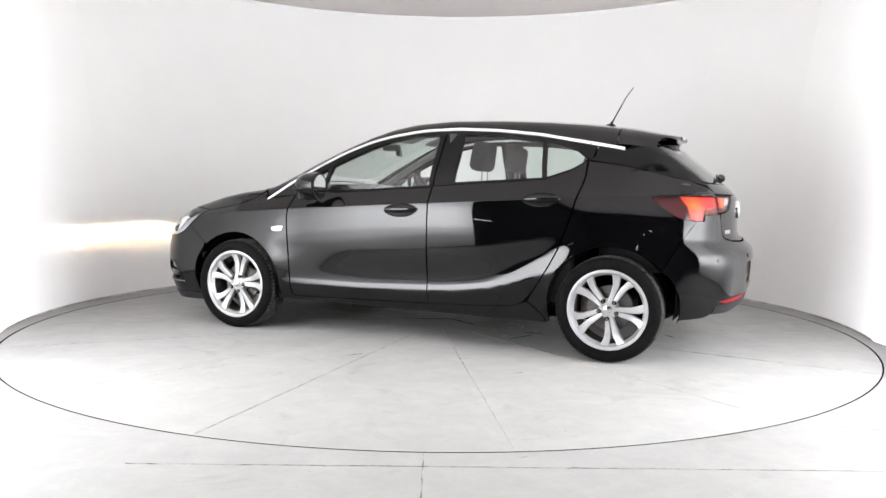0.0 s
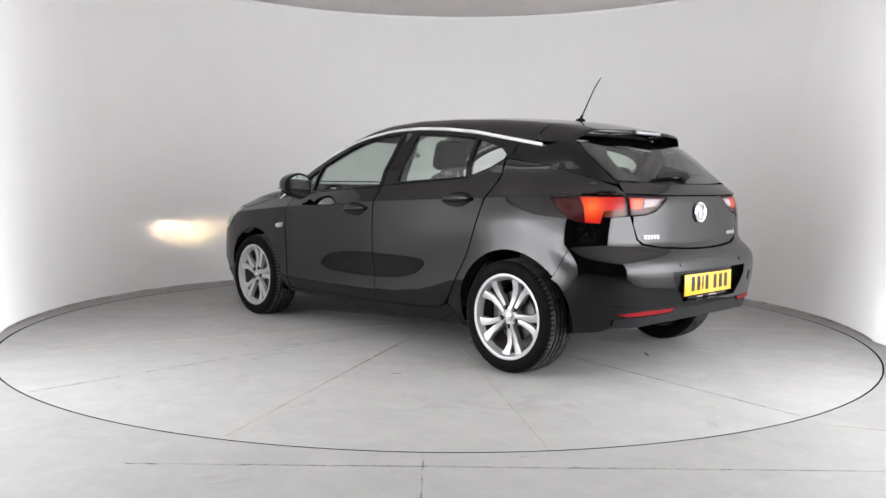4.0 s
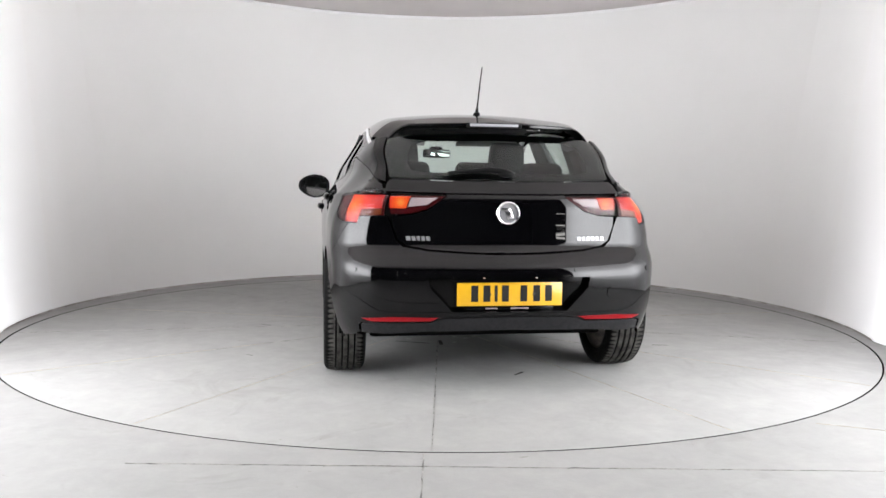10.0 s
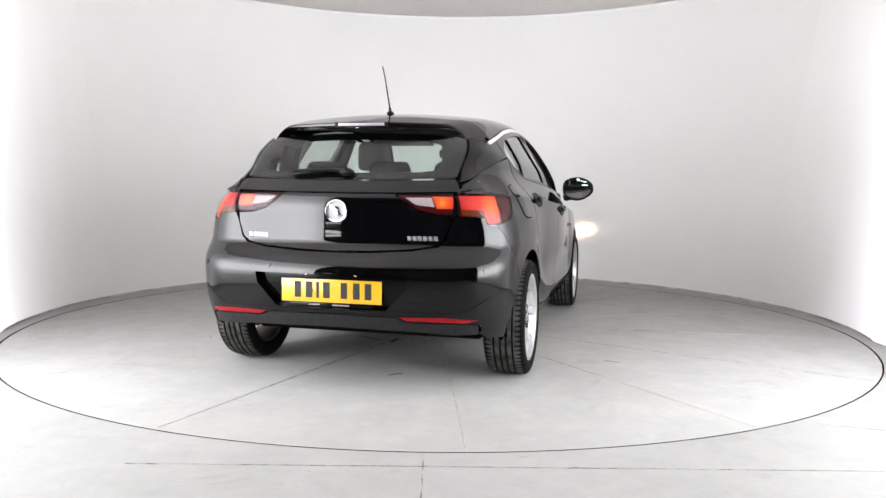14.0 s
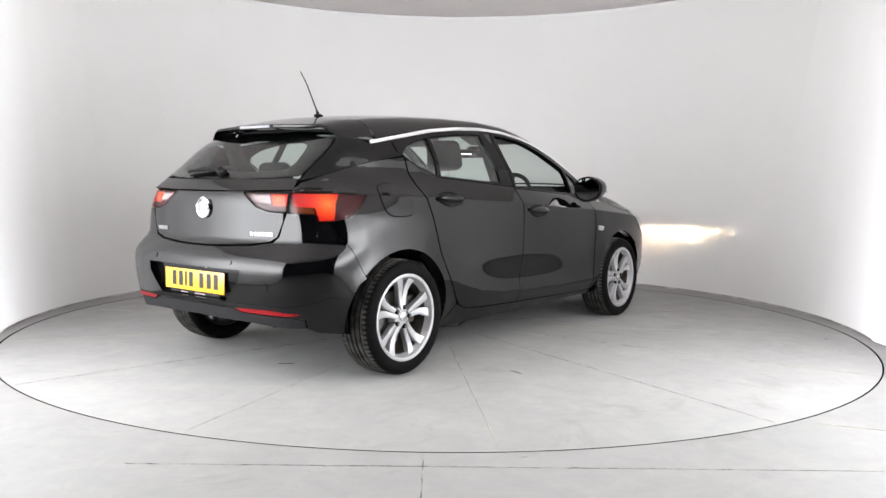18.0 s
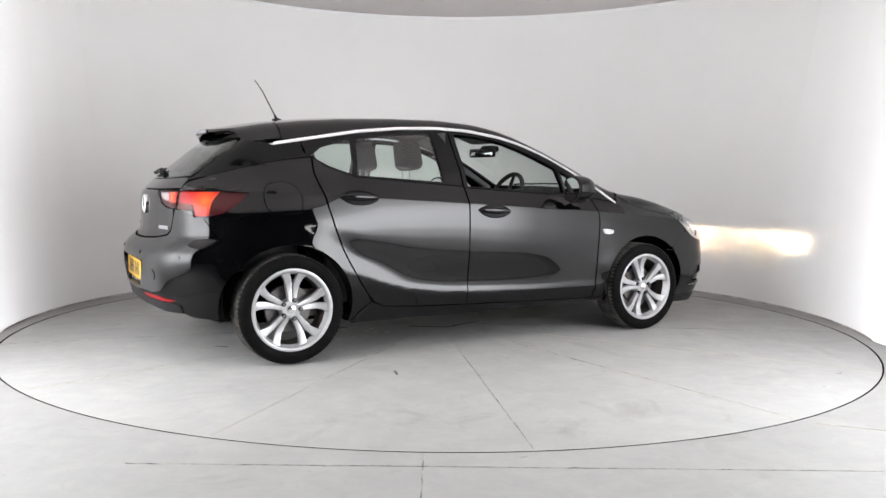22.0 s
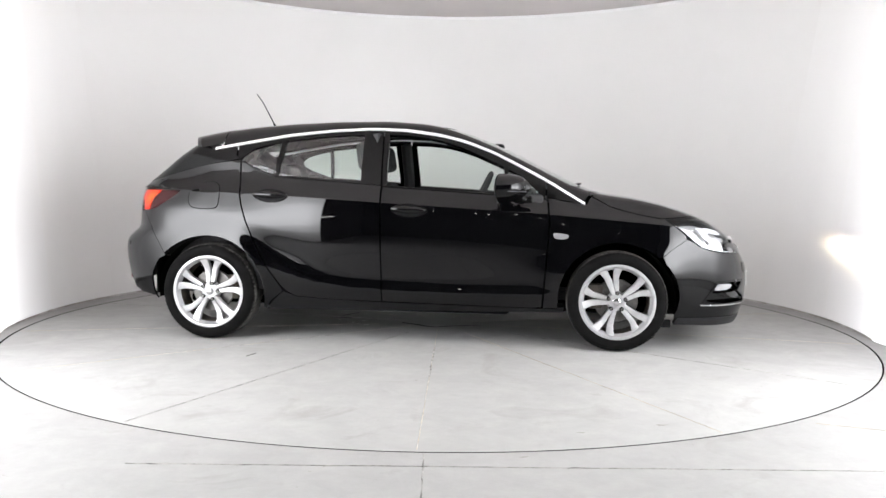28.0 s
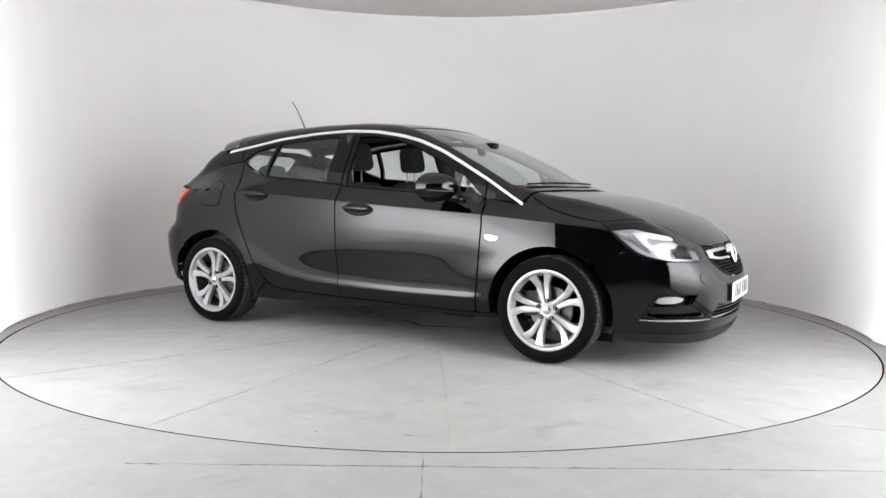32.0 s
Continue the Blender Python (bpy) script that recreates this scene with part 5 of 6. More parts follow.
# door handles, side repeaters, mirrors, fuel flap
for s in (1, -1):
    hand = dict(mirror=s < 0)
    for hx_, hz_ in ((0.010, 0.876), (-0.912, 0.958)):
        h = new("door_handle")
        h.parent = car
        yy = on_skin(round_rays, [(hx_, hz_)])[0][1]
        lens = [(hx_ - 0.130, hz_ + 0.006), (hx_ - 0.07, hz_ + 0.034), (hx_, hz_ + 0.042), (hx_ + 0.07, hz_ + 0.030), (hx_ + 0.132, hz_ - 0.004), (hx_ + 0.07, hz_ - 0.038), (hx_, hz_ - 0.046), (hx_ - 0.07, hz_ - 0.034)]
        ring = on_skin(round_rays, chaikin(lens, 2))
        ring = ring + gradient(ring) * 0.0015
        bm = bmesh.new()
        tube(bm, [(p[0], s * p[1], p[2]) for p in ring], 0.0036, 6, closed=True)
        part("handle_rim", bm, PAINT, h)
        # flat satin patch on the skin, dark to stand in for the recess shade
        panel("handle_recess_patch", h, SATIN_BLACK, lens, off=0.0012, gap=0.002, step=0.02, thick=0.0, soft=2, **hand)
        bm = bmesh.new()
        ball(bm, (hx_ - 0.004, s * (yy + 0.016), hz_ + 0.004), (0.114, 0.019, 0.023), Matrix.Rotation(radians(2), 4, "Y"), 24, 12)
        part("grip", bm, PAINT, h, "glossy black pull handle")
    rep = new("side_repeater")
    rep.parent = car
    shape = [(0.922, 0.746), (0.985, 0.742), (1.028, 0.732), (1.005, 0.704), (0.94, 0.709), (0.930, 0.72)]
    panel("repeater_frame", rep, LETTER, shape, off=0.004, gap=0.0, step=0.01, thick=0.006, soft=1, label="chrome surround", **hand)
    panel("repeater_lens", rep, FOG_GLASS, shape, off=0.006, gap=0.003, step=0.01, thick=0.003, soft=1, **hand)

    m = new("door_mirror")
    m.parent = car
    part("mirror_shell", mirror_solid(s, [0.585 + 0.178 * math.sin(radians(90 * i / 14)) for i in range(15)], 1.0), PAINT, m, "glossy black mirror shell")
    part("mirror_frame", mirror_solid(s, [0.577, 0.579, 0.590], 0.97), SATIN_BLACK, m)
    part("mirror_glass", mirror_solid(s, [0.5745, 0.575, 0.585], 0.84), MIRROR, m, "mirror glass")
    bm = bmesh.new()
    tube(bm, [(0.73, s * 0.85, 0.955), (0.70, s * 0.88, 0.965), (0.675, s * 0.93, 0.982), (0.66, s * 0.955, 0.995)], lambda f: 0.034 - 0.004 * f, 10)
    box(bm, (0.12, 0.03, 0.045), (0.73, s * 0.853, 0.952), bevel=0.012)
    part("mirror_foot", bm, GLOSS_BLACK, m)
    bm = bmesh.new()
    tube(bm, [(0.64, s * 1.066, 1.006), (0.70, s * 1.046, 1.004), (0.745, s * 1.005, 1.002), (0.760, s * 0.955, 1.000)], 0.0035, 6)
    part("mirror_repeater", bm, SMOKED_LENS, m)

FLAP = [(-1.46, 1.022), (-1.40, 1.040), (-1.32, 1.042), (-1.275, 1.010), (-1.262, 0.95), (-1.268, 0.880), (-1.30, 0.868), (-1.41, 0.868), (-1.455, 0.885), (-1.475, 0.95)]
panel("fuel_flap", car, PAINT, FLAP, off=0.0035, gap=0.0, step=0.02, thick=0.008, soft=1, mirror=True, label="black fuel filler flap")
panel("fuel_flap_gap", car, DARK, FLAP, off=0.001, gap=-0.004, step=0.03, thick=0.0, soft=1, mirror=True)

# plates, badges and writing
def plate(name, x, material, facing, z):
    p = new(name)
    p.parent = car
    p.matrix_basis = pose(x, 0, z, 0, 0, facing)
    bm = bmesh.new()
    box(bm, (0.006, 0.524, 0.114), (0, 0, 0), bevel=0.002)
    part("plate_board", bm, material, p, "yellow number plate" if material is YELLOW else "white number plate")
    for k, (u, w) in enumerate(((-0.190, 0.034), (-0.125, 0.034), (-0.075, 0.014), (-0.025, 0.034), (0.075, 0.034), (0.145, 0.034), (0.210, 0.034))):
        bm = bmesh.new()
        box(bm, (0.002, w, 0.079), (0.0035, u * 0.92, 0.004))
        part("plate_bar", bm, INK, p, "black plate bar")
    for u in (-0.1, 0.12):
        bm = bmesh.new()
        rod(bm, (0.002, u, 0.0), (0.007, u, 0.0), 0.008, 0.006, 12)
        part("plate_screw", bm, IRON, p)
    return p


NICHE_BACK = [sz(-2.08, 0.05, 0.608), sz(-2.07, 0.42, 0.608), sz(-2.07, 0.41, 0.545), sz(-2.065, 0.30, 0.415), sz(-2.07, 0.05, 0.415)]
panel("plate_niche", car, GLOSS_BLACK, both(NICHE_BACK, REAR_MID), off=-0.042, gap=0.0, thick=0, step=0.03, label="gloss black plate recess")
panel("niche_rim", car, PAINT, both(PLATE_NICHE, REAR_MID), off=0.0, gap=-0.001, thick=0.042, step=0.02, holes=[[(REAR_MID + (u - REAR_MID) * 0.985, 0.512 + (v - 0.512) * 0.97) for u, v in both(PLATE_NICHE, REAR_MID)]])
back = plate("rear_number_plate", -2.058, YELLOW, 180, 0.512)
front = plate("front_number_plate", 2.262, WHITE, 0, 0.425)
bm = bmesh.new()
box(bm, (0.008, 0.44, 0.018), (-2.052, 0, 0.443), bevel=0.002)
part("plate_holder", bm, GLOSS_BLACK, car)
for u, w in ((-0.05, 0.09), (0.09, 0.06)):
    bm = bmesh.new()
    box(bm, (0.002, w, 0.007), (-2.0575, u, 0.443))
    part("print_bar", bm, PALE_PLASTIC, car)
for u in (-0.13, 0.13):
    bm = bmesh.new()
    box(bm, (0.012, 0.012, 0.004), (-2.068, u, 0.594), bevel=0.001)
    part("plate_lamp", bm, WARM_LED, car, "small warm plate lamp")


def badge(x, z, r, facing, tilt=0):
    b = new("round_badge")
    b.parent = car
    b.matrix_basis = pose(x, 0, z, 0, tilt, facing)
    bm = bmesh.new()
    lathe(bm, [(r * 0.78, 0.004), (r * 0.82, 0.012), (r * 0.92, 0.015), (r, 0.011), (r, -0.02)], 40, axis="Z")
    bmesh.ops.rotate(bm, verts=bm.verts, matrix=Matrix.Rotation(radians(90), 3, "Y"))
    part("badge_ring", bm, CHROME, b, "chrome badge ring")
    bm = bmesh.new()
    lathe(bm, [(0.0, 0.003), (r * 0.8, 0.003), (r * 0.8, -0.02)], 40, axis="Z")
    bmesh.ops.rotate(bm, verts=bm.verts, matrix=Matrix.Rotation(radians(90), 3, "Y"))
    part("badge_disc", bm, LETTER, b)
    bm = bmesh.new()
    box(bm, (0.006, r * 0.55, r * 0.9), (0.006, r * 0.08, -r * 0.05), Matrix.Rotation(radians(18), 4, "X"), bevel=0.003)
    box(bm, (0.006, r * 0.75, r * 0.30), (0.0065, -r * 0.20, r * 0.32), Matrix.Rotation(radians(-12), 4, "X"), bevel=0.002)
    part("badge_emblem", bm, SATIN_CHROME, b)


badge(-1.985, 0.902, 0.058, 180)
badge(2.205, 0.640, 0.062, 0, -14)


def lettering(name, s0, z, widths, h, label):
    """Raised chrome bars in place of lettering on the tailgate."""
    s = s0
    holder = new(name)
    holder.parent = car
    holder["label"] = label
    for w in widths:
        loop = [(s + 0.003, z + h / 2), (s, z - h / 2), (s - w, z - h / 2), (s - w + 0.003, z + h / 2)]
        panel("letter_bar", holder, LETTER, loop, off=0.004, gap=0.0, thick=0.004, step=0.008)
        s -= w + 0.006


lettering("chrome_lettering", sz(-1.955, 0.505, 0.775)[0], 0.776, (0.020, 0.017, 0.016, 0.018, 0.019), 0.021, "raised chrome lettering bars")
lettering("chrome_lettering", 2 * REAR_MID - sz(-1.985, 0.375, 0.775)[0], 0.776, (0.019, 0.019, 0.020, 0.019, 0.018, 0.018), 0.021, "raised chrome lettering bars")

# parking sensors, reflectors, towing cover
for s in (1, -1):
    hand = dict(mirror=s < 0)
    panel("bumper_reflector", car, RED_PLASTIC, [sz(-1.925, 0.695, 0.386), sz(-1.96, 0.655, 0.374), sz(-2.045, 0.385, 0.383), sz(-2.055, 0.350, 0.400), sz(-2.0, 0.55, 0.400)], off=0.003, gap=0.0, step=0.015, thick=0.008, label="red rear reflector", **hand)
    for p in (sz(-2.078, 0.33, 0.632), sz(-1.90, 0.70, 0.625)):
        panel("parking_sensor", car, PAINT, [(p[0] + 0.012 * math.cos(a * 0.5236), p[1] + 0.012 * math.sin(a * 0.5236)) for a in range(12)], off=0.0025, gap=0.0, step=0.01, thick=0.004, **hand)
tow = [sz(-2.02, 0.56, 0.545), sz(-2.03, 0.49, 0.548), sz(-2.035, 0.485, 0.49), sz(-2.02, 0.56, 0.487)]
panel("towing_cover", car, PAINT, tow, off=0.003, gap=0.0, step=0.012, thick=0.005, soft=1, mirror=True)

# aerial and wipers
bm = bmesh.new()
ball(bm, (-1.150, 0, 1.455), (0.036, 0.020, 0.014), None, 16, 10)
rod(bm, (-1.150, 0, 1.458), (-1.166, 0, 1.488), 0.011, 0.007, 12)
ae = part("aerial", bm, SATIN_BLACK, car)
bm = bmesh.new()
tube(bm, [(-1.160, 0, 1.478), (-1.20, 0, 1.552), (-1.25, 0, 1.645), (-1.297, 0, 1.708)], lambda f: 0.0048 - 0.002 * f, 8)
part("aerial_mast", bm, SATIN_BLACK, ae, "thin black flexible mast")


def skin_path(points, off):
    p = on_skin(round_rays, points)
    return [tuple(q) for q in p + gradient(p) * off]


rw = new("rear_wiper")
rw.parent = car
bm = bmesh.new()
tube(bm, skin_path([(REAR_MID - 0.02, 1.09), (REAR_MID + 0.10, 1.098), (REAR_MID + 0.25, 1.092), (REAR_MID + 0.40, 1.082)], 0.022), lambda f: 0.017 - 0.009 * f, 10)
part("wiper_arm", bm, SATIN_BLACK, rw)
bm = bmesh.new()
tube(bm, skin_path([(REAR_MID + 0.08, 1.112), (REAR_MID + 0.25, 1.100), (REAR_MID + 0.43, 1.083)], 0.012), 0.006, 6)
part("wiper_blade", bm, RUBBER, rw)
bm = bmesh.new()
q = skin_path([(REAR_MID - 0.02, 1.088)], 0.012)[0]
ball(bm, q, (0.022, 0.040, 0.020), None, 16, 10)
part("wiper_pivot", bm, SATIN_BLACK, rw)
for y0, y1 in ((0.52, -0.10), (0.02, -0.60)):
    fw_ = new("windscreen_wiper")
    fw_.parent = car
    pts = on_skin(over_rays, [xa(*on_skin(over_rays, [ya(1.125 - 0.12 * abs(y) ** 2, abs(y))])[0]) if y >= 0 else tuple(a * b for a, b in zip(xa(*on_skin(over_rays, [ya(1.125 - 0.12 * abs(y) ** 2, abs(y))])[0]), (1, -1))) for y in np.linspace(y0, y1, 8)])
    pts = pts + gradient(pts) * 0.012
    bm = bmesh.new()
    tube(bm, [tuple(p) for p in pts], 0.006, 8)
    part("wiper_arm", bm, SATIN_BLACK, fw_)

# grilles and fog lamps
panel("grille_back", car, DARK, both(GRILLE, FRONT_MID), off=-0.03, gap=-0.004, thick=0, step=0.03)
gr = new("front_grille")
gr.parent = car
panel("grille_surround", gr, SATIN_BLACK, both(GRILLE, FRONT_MID), gap=0.001, thick=0.03, step=0.02, holes=[[(FRONT_MID + (u - FRONT_MID) * 0.95, 0.605 + (v - 0.605) * 0.9) for u, v in both(GRILLE, FRONT_MID)]])
inner_edge = resample(both(GRILLE, FRONT_MID), 0.03)
rng = random.Random(4)
bm = bmesh.new()
for r in range(5):
    for c in range(-14, 15):
        u, v = FRONT_MID + (c + 0.5 * (r % 2)) * 0.030, 0.535 + r * 0.017
        if inside(inner_edge, np.array([[u, v]]))[0] and away(inner_edge, np.array([[u, v]]))[0] > 0.01:
            p = on_skin(round_rays, [(u, v)])
            n = gradient(p)[0]
            q = Vector(p[0] - n * 0.008)
            m4 = Matrix.Translation(q) @ Vector(n).to_track_quat("X", "Z").to_matrix().to_4x4()
            bmesh.ops.create_cone(bm, cap_ends=True, segments=6, radius1=0.010, radius2=0.005, depth=0.016, matrix=m4 @ Matrix.Rotation(radians(90), 4, "Y"))
tagged(part("grille_mesh", bm, GLOSS_BLACK, gr), kind="stuff")
for s in (1, -1):
    hand = dict(mirror=s < 0)
    panel("grille_wing", gr, CHROME, [sz(2.17, 0.065, 0.678), sz(2.14, 0.30, 0.678), sz(2.112, 0.42, 0.672), sz(2.145, 0.425, 0.632), sz(2.17, 0.30, 0.618), sz(2.20, 0.075, 0.616), sz(2.195, 0.075, 0.628), sz(2.165, 0.28, 0.630), sz(2.15, 0.36, 0.640), sz(2.14, 0.34, 0.660), sz(2.165, 0.065, 0.664)], off=0.008, gap=0.0, step=0.010, thick=0.016, label="chrome grille wing", **hand)
    panel("washer_cover", bumper, PAINT, [sz(2.133, 0.597, 0.566), sz(2.183, 0.481, 0.553), sz(2.20, 0.482, 0.49), sz(2.152, 0.589, 0.496)], off=0.0025, gap=0.0, step=0.015, thick=0.005, soft=1, **hand)
    fog = new("fog_lamp_nook")
    fog.parent = car
    panel("nook_back", fog, GLOSS_BLACK, FOG, off=-0.045, gap=-0.006, thick=0, step=0.02, **hand)
    panel("nook_rim", fog, PAINT, FOG, off=0.002, gap=0.001, thick=0.012, step=0.012, holes=[[tuple(0.86 * a + 0.14 * b for a, b in zip(p, (2.01, 0.385))) for p in FOG]], **hand)
    panel("nook_shelf", fog, PAINT, [sz(1.915, 0.765, 0.372), sz(2.06, 0.68, 0.375), sz(2.12, 0.635, 0.385), sz(2.16, 0.57, 0.340), sz(2.04, 0.67, 0.335), sz(1.91, 0.765, 0.33)], off=-0.012, gap=0.0, thick=0.02, step=0.016, **hand)
    panel("fog_lens", fog, FOG_GLASS, [sz(1.935, 0.765, 0.385), sz(1.958, 0.752, 0.428), sz(2.09, 0.66, 0.428), sz(2.065, 0.685, 0.390)], off=-0.022, gap=0.0, thick=0.02, step=0.014, soft=1, label="clear fog lamp", **hand)
    panel("chrome_blade", fog, SATIN_CHROME, [sz(1.855, 0.775, 0.302), sz(1.95, 0.74, 0.303), sz(2.05, 0.665, 0.303), sz(2.185, 0.505, 0.300), sz(2.187, 0.50, 0.294), sz(2.05, 0.665, 0.294), sz(1.95, 0.74, 0.294), sz(1.86, 0.775, 0.296)], off=0.006, gap=0.0, thick=0.016, step=0.012, label="satin chrome blade", **hand)
lowg = new("lower_grille")
lowg.parent = car
panel("grille_back", lowg, DARK, both(LOWER_GRILLE, FRONT_MID), off=-0.04, gap=-0.004, thick=0, step=0.03)
for z in (0.300, 0.320, 0.340, 0.358):
    w = 0.47 - (z - 0.30) * 0.8
    half = [sz(2.255, 0.05, z + 0.004), sz(2.235, 0.30, z + 0.004), sz(2.20, w, z + 0.004), sz(2.20, w, z - 0.004), sz(2.235, 0.30, z - 0.004), sz(2.255, 0.05, z - 0.004)]
    panel("grille_slat", lowg, SATIN_CHROME if z == 0.300 else GLOSS_BLACK, both(half, FRONT_MID), off=-0.006, gap=0.0, thick=0.03, step=0.012)
LIP = [sz(2.21, 0.05, 0.215), sz(2.16, 0.42, 0.215), sz(2.02, 0.66, 0.214), sz(1.72, 0.79, 0.214), sz(1.71, 0.78, 0.168), sz(1.95, 0.68, 0.160), sz(2.10, 0.45, 0.160), sz(2.16, 0.05, 0.165)]
panel("front_lip", car, GREY_PLASTIC, both(LIP, FRONT_MID), off=0.006, thick=0.03, step=0.02, label="dark grey plastic front lip")

# ---------------------------------------------------------------- inside the car
tub = new("cabin")
tub.parent = car
bm = bmesh.new()
box(bm, (2.6, 1.42, 0.06), (-0.15, 0, 0.33), bevel=0.01)
part("cabin_floor", bm, DASH, tub)
for s in (1, -1):
    for x0, x1, zt in ((-0.15, 0.86, 0.985), (-1.10, -0.20, 1.02)):
        bm = bmesh.new()
        box(bm, (x1 - x0, 0.06, zt - 0.33), ((x0 + x1) / 2, s * 0.765, (zt + 0.33) / 2), bevel=0.02)
        box(bm, ((x1 - x0) * 0.6, 0.07, 0.05), ((x0 + x1) / 2, s * 0.715, 0.72), bevel=0.015)
        part("door_card", bm, DASH, tub)
    # inner lining of the pillars
    bm = bmesh.new()
    tube(bm, [(-0.235, s * 0.735, 0.95), (-0.235, s * 0.705, 1.10), (-0.245, s * 0.60, 1.36)], 0.045, 8)
    part("pillar_lining", bm, DASH, tub)
    bm = bmesh.new()
    tube(bm, [(0.95, s * 0.70, 1.02), (0.70, s * 0.665, 1.16), (0.42, s * 0.60, 1.30), (0.20, s * 0.555, 1.375)], 0.026, 8)
    part("pillar_lining", bm, TRIM_GREY, tub)
    bm = bmesh.new()
    tube(bm, [(-1.22, s * 0.62, 1.08), (-1.35, s * 0.545, 1.19), (-1.44, s * 0.48, 1.275)], 0.055, 8)
    box(bm, (0.55, 0.16, 0.55), (-1.50, s * 0.60, 0.80), bevel=0.05)
    part("pillar_lining", bm, DASH, tub)
ceiling_half = [(-1.50, 0.0), (-1.48, 0.25), ya(-1.42, 0.45), ya(-0.8, 0.53), ya(-0.2, 0.545), ya(0.16, 0.52), (0.20, 0.2), (0.21, 0.0)]
panel("headliner", tub, LINER, both_over(ceiling_half), rays=over_rays, off=-0.045, thick=0.0, step=0.06, label="grey headlining")
bm = bmesh.new()
box(bm, (0.42, 1.38, 0.20), (0.93, 0, 0.86), bevel=0.07, segments=4)
box(bm, (0.30, 1.30, 0.35), (0.86, 0, 0.66), bevel=0.06, segments=3)
box(bm, (0.20, 0.40, 0.10), (0.72, -0.37, 0.98), bevel=0.045, segments=3)
part("dashboard", bm, DASH, tub)
bm = bmesh.new()
box(bm, (0.9, 0.22, 0.28), (0.25, 0, 0.48), bevel=0.05, segments=3)
part("centre_console", bm, DASH, tub)
wheel_m = pose(0.43, -0.37, 0.955, 0, -66, 0)
sw = new("steering_wheel")
sw.parent = car
sw.matrix_basis = wheel_m
bm = bmesh.new()
tube(bm, [(0.183 * math.cos(2 * math.pi * k / 40), 0.183 * math.sin(2 * math.pi * k / 40), 0) for k in range(40)], 0.016, 10, closed=True)
part("wheel_rim", bm, DASH, sw)
bm = bmesh.new()
ball(bm, (0, 0, -0.01), (0.075, 0.085, 0.035), None, 20, 10)
for a in (0, 180, 270):
    c, s_ = math.cos(radians(a + 90)), math.sin(radians(a + 90))
    rod(bm, (0.03 * c, 0.03 * s_, -0.005), (0.178 * c, 0.178 * s_, 0), 0.016, 0.012, 8)
part("wheel_hub", bm, DASH, sw)
bm = bmesh.new()
rod(bm, (0, 0, -0.02), (0, 0, -0.32), 0.035, 0.045, 12)
part("steering_column", bm, DASH, sw)
im = new("rear_view_mirror")
im.parent = car
bm = bmesh.new()
box(bm, (0.035, 0.24, 0.065), (0.455, 0.0, 1.285), Matrix.Rotation(radians(20), 4, "Z"), bevel=0.014, segments=3)
part("mirror_body", bm, SATIN_BLACK, im)
bm = bmesh.new()
box(bm, (0.003, 0.215, 0.048), (0.4372, -0.0065, 1.285), Matrix.Rotation(radians(20), 4, "Z"), bevel=0.001)
part("mirror_glass", bm, MIRROR, im)
bm = bmesh.new()
rod(bm, (0.46, 0, 1.30), (0.53, 0, 1.335), 0.012)
box(bm, (0.12, 0.10, 0.05), (0.52, 0, 1.318), bevel=0.02)
part("mirror_stem", bm, SATIN_BLACK, im)
for s in (1, -1):
    bm = bmesh.new()
    box(bm, (0.16, 0.42, 0.022), (0.22, s * 0.33, 1.372), Matrix.Rotation(radians(20), 4, "Y"), bevel=0.009)
    part("sun_visor", bm, TRIM_GREY, tub)


def headrest(bm, at, width, depth, height, lean):
    """A padded head restraint, narrower at its top, with well rounded edges."""
    old = set(bm.verts)
    box(bm, (depth, width, height), (0, 0, 0), bevel=depth * 0.38, segments=5)
    fresh = [v for v in bm.verts if v not in old]
    for v in fresh:
        f = v.co.z / height
        v.co.y *= 1.0 - 0.22 * f - 0.25 * max(0.0, -f - 0.1)
        v.co.x += 0.02 * (2 * v.co.y / width) ** 2
    m = Matrix.Translation(at) @ Matrix.Rotation(radians(lean), 4, "Y")
    bmesh.ops.transform(bm, matrix=m, verts=fresh)
    return bm


def seat(y, x=-0.10):
    """A front seat with cushion, backrest and headrest on two steel posts."""
    st = new("front_seat")
    st.parent = car
    st.matrix_basis = pose(x, y, 0.36)
    bm = bmesh.new()
    box(bm, (0.52, 0.50, 0.16), (0.10, 0, 0.17), Matrix.Rotation(radians(-6), 4, "Y"), bevel=0.06, segments=4)
    part("cushion", bm, FABRIC, st)
    bm = bmesh.new()
    box(bm, (0.15, 0.48, 0.54), (-0.21, 0, 0.43), Matrix.Rotation(radians(-14), 4, "Y"), bevel=0.065, segments=4)
    for q in (-1, 1):
        ball(bm, (-0.185, q * 0.20, 0.46), (0.07, 0.06, 0.24), Matrix.Rotation(radians(-14), 4, "Y"))
    part("backrest", bm, FABRIC, st)
    bm = bmesh.new()
    headrest(bm, (-0.275, 0, 0.872), 0.25, 0.115, 0.20, -8)
    part("headrest", bm, FABRIC, st)
    for q in (-0.055, 0.055):
        bm = bmesh.new()
        rod(bm, (-0.270, q, 0.66), (-0.277, q, 0.82), 0.0045)
        part("headrest_post", bm, LETTER, st, "steel post")
    return st


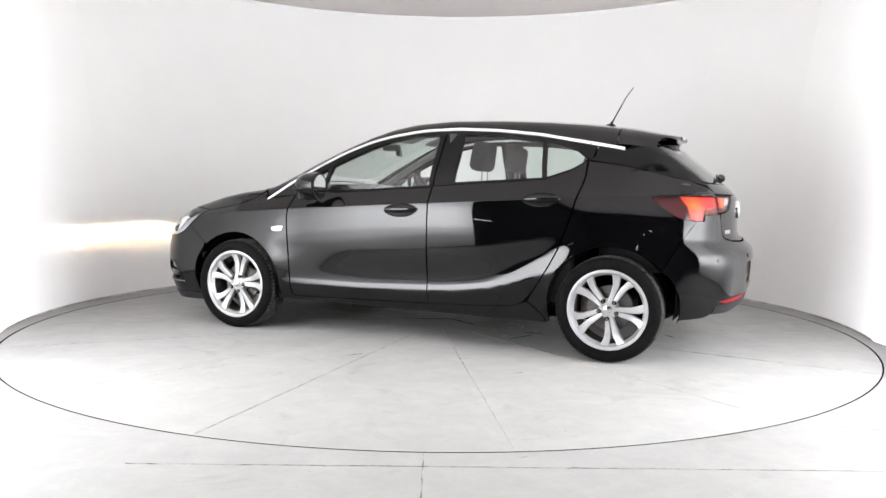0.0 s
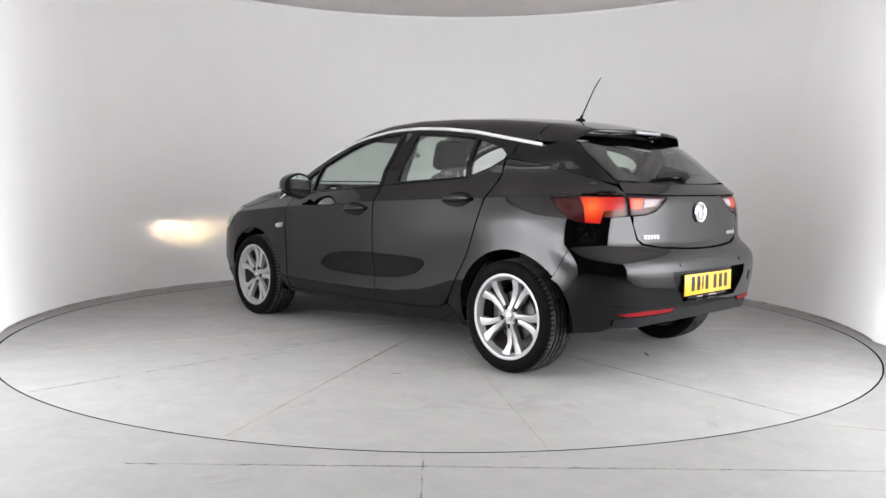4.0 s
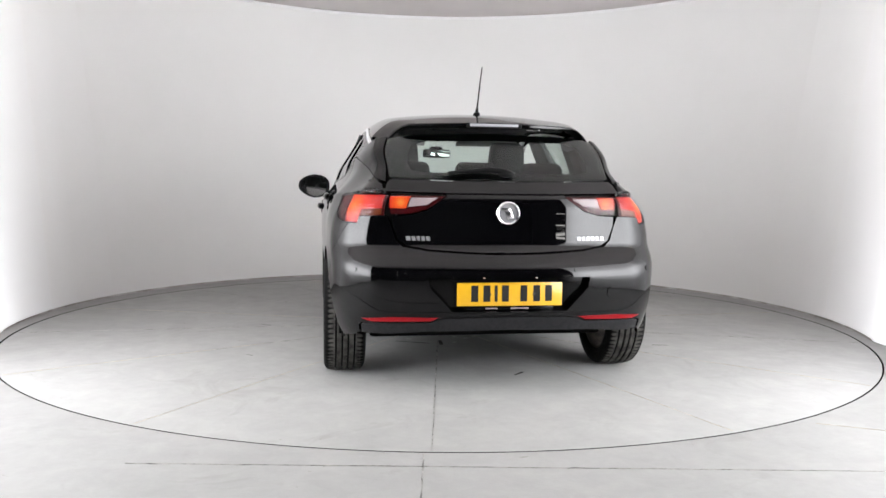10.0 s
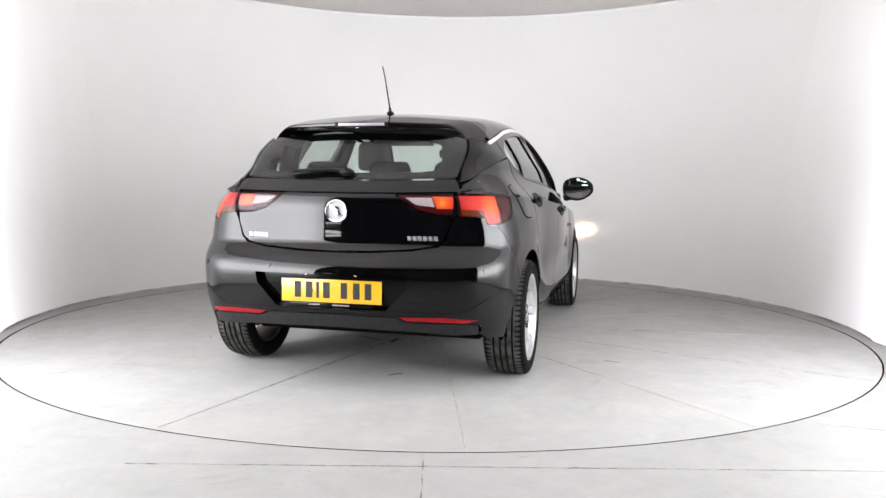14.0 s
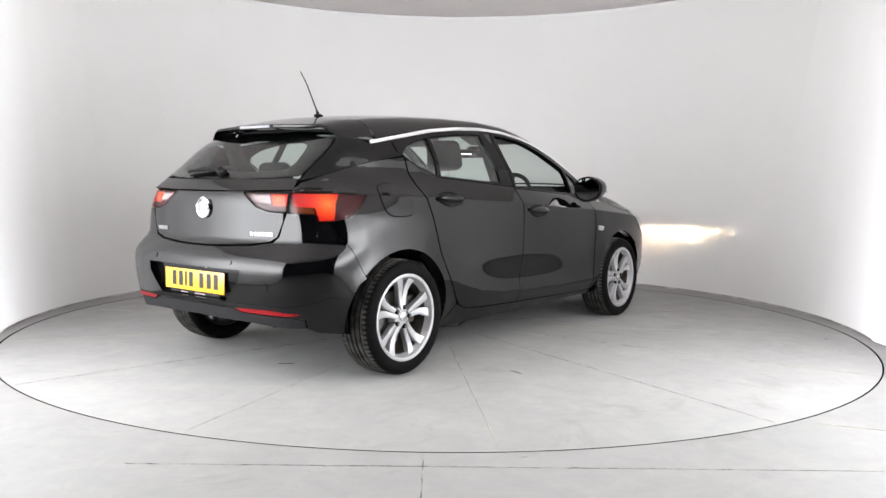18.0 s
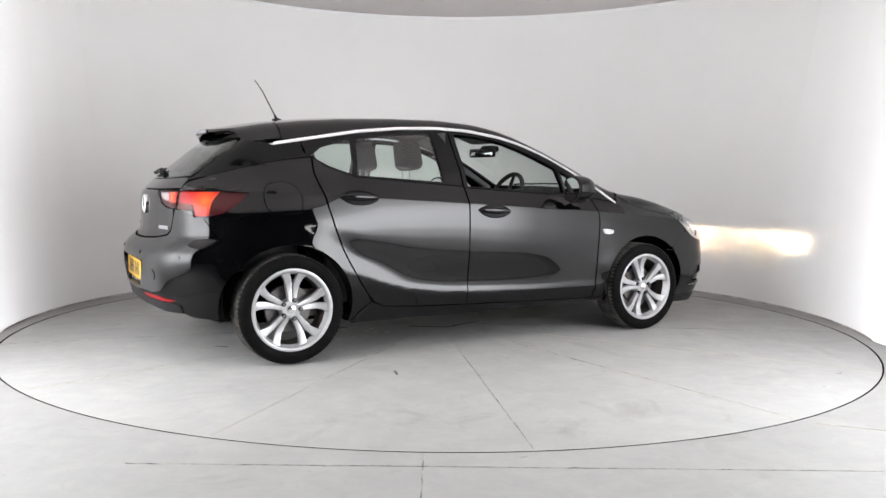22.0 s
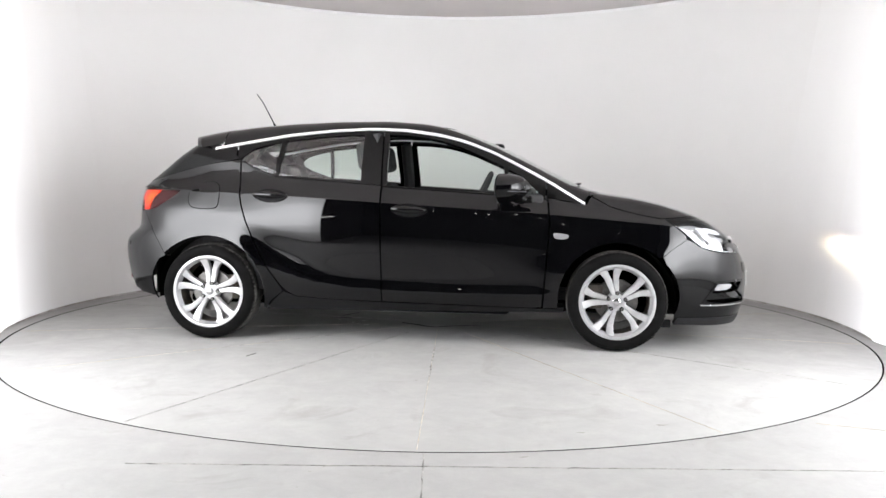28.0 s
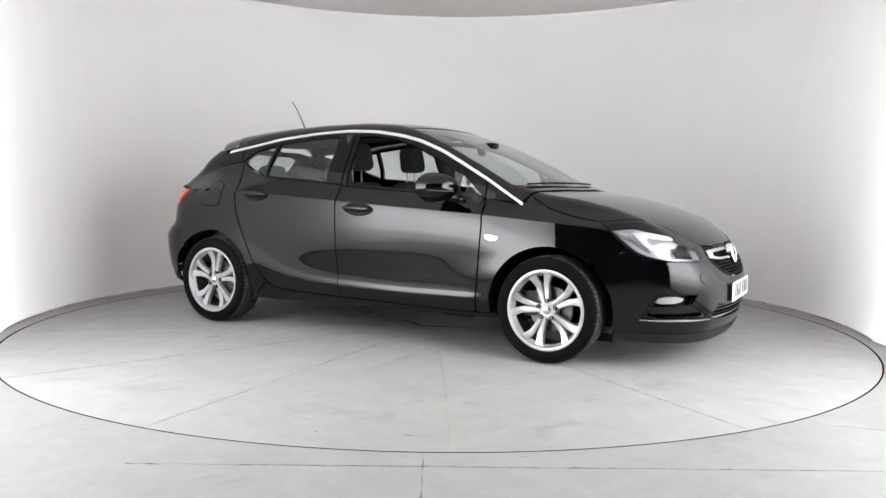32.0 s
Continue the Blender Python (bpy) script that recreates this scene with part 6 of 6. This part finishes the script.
seat(0.37)
seat(-0.37)
bench = new("rear_bench")
bench.parent = car
bm = bmesh.new()
box(bm, (0.50, 1.28, 0.20), (-0.72, 0, 0.50), bevel=0.06, segments=4)
part("cushion", bm, FABRIC, bench)
bm = bmesh.new()
box(bm, (0.16, 1.28, 0.58), (-1.08, 0, 0.74), Matrix.Rotation(radians(-18), 4, "Y"), bevel=0.06, segments=4)
part("backrest", bm, FABRIC, bench)
for y in (-0.40, 0.0, 0.40):
    bm = bmesh.new()
    headrest(bm, (-1.165, y, 1.085), 0.26, 0.10, 0.17, -14)
    part("headrest", bm, FABRIC, bench)
bm = bmesh.new()
box(bm, (0.62, 1.12, 0.03), (-1.50, 0, 0.98), bevel=0.01)
part("parcel_shelf", bm, DASH, tub)


# ---------------------------------------------------------------- dark flanges behind the shut lines
def flange(points, rays=round_rays, width=0.035, **kw):
    p = np.array(points, float)
    t = np.gradient(p, axis=0)
    t /= np.linalg.norm(t, axis=1)[:, None]
    n = np.stack([-t[:, 1], t[:, 0]], 1) * width
    panel("shut_flange", car, DARK, [tuple(q) for q in np.concatenate([p + n, (p - n)[::-1]])], rays=rays, off=-0.02, gap=0.0, thick=0.0, step=0.04, **kw)


for mirror in (False, True):
    flange([(-0.17, 0.28), (-0.178, 0.65), (-0.182, 1.02), (-0.20, 1.37)], mirror=mirror)
    flange([(-0.745, 0.300), (-0.85, 0.376), (-0.97, 0.563), (-1.07, 0.788), (-1.13, 1.014), (-1.155, 1.15), (-1.165, 1.22), (-1.19, 1.27)], mirror=mirror)
    flange([(0.86, 0.268), (0.888, 0.62), (0.90, 0.80), (0.888, 0.945)], mirror=mirror)
    flange([(-0.95, 0.24), (-0.53, 0.285), (-0.17, 0.276), (0.80, 0.261), (1.0, 0.264)], width=0.025, mirror=mirror)
    flange(CUT_R, width=0.02, mirror=mirror)
    flange(CUT_F, width=0.02, mirror=mirror)
    flange(C_LINE, width=0.02, mirror=mirror)
    flange([sz(-1.53, 0.545, 1.29), sz(-1.65, 0.565, 1.195), sz(-1.755, 0.585, 1.12), sz(-1.845, 0.588, 1.045), sz(-1.89, 0.597, 1.0), sz(-1.915, 0.59, 0.93), sz(-1.925, 0.572, 0.86), sz(-1.946, 0.545, 0.765), sz(-2.0, 0.40, 0.72), sz(-2.04, 0.18, 0.708), sz(-2.045, 0.02, 0.705)], width=0.022, mirror=mirror)
    flange(over_to_side([ya(x, y) for x, y in ((1.17, 0.716), (1.30, 0.751), (1.45, 0.774), (1.60, 0.781), (1.68, 0.759), (1.80, 0.685))]), width=0.02, mirror=mirror)
    flange([sz(-1.62, 0.84, 0.985), sz(-1.70, 0.82, 0.998), sz(-1.80, 0.75, 1.003), sz(-1.89, 0.61, 1.003)], width=0.012, mirror=mirror)
panel("shut_flange", car, DARK, both_over([(-1.28, 0.0), (-1.28, 0.25), ya(-1.28, 0.56), ya(-1.36, 0.56), (-1.36, 0.25), (-1.36, 0.0)]), rays=over_rays, off=-0.015, gap=0.0, thick=0.0, step=0.05)
for mirror in (False, True):
    panel("quarter_ledge", car, PAINT, [sz(-1.60, 0.845, 0.982), sz(-1.66, 0.83, 0.986), sz(-1.752, 0.792, 0.990), sz(-1.82, 0.72, 0.992), sz(-1.885, 0.617, 0.992), sz(-1.905, 0.60, 0.990), sz(-1.885, 0.602, 1.020), sz(-1.82, 0.70, 1.020), sz(-1.752, 0.78, 1.016), sz(-1.66, 0.825, 1.010)], off=-0.0025, gap=0.0, thick=0.0, step=0.012, mirror=mirror)
    bm = bmesh.new()
    box(bm, (0.012, 0.34, 0.24), (-1.715, -0.64 if mirror else 0.64, 0.41), bevel=0.003)
    part("splash_guard", bm, DARK, car)
panel("scuttle", car, SATIN_BLACK, both_over([(1.13, 0.0), ya(1.10, 0.40), ya(1.04, 0.68), ya(1.16, 0.70), ya(1.24, 0.45), (1.28, 0.0)]), rays=over_rays, off=-0.016, gap=0.0, thick=0.0, step=0.05, label="black plastic scuttle")


# ---------------------------------------------------------------- what moves
def motions():
    rows, deck_rows = [], []
    for k in range(33):
        turn = 157.0 - 5.8413 * k
        rows.append((float(k), pose(0, 0, 0, 0, 0, turn) @ pose(-0.1036, -0.0223, 0)))
        deck_rows.append((float(k), pose(0, 0, 0, 0, 0, turn - 157.0)))
    walk(car, rows)
    walk(turntable, deck_rows)


motions()
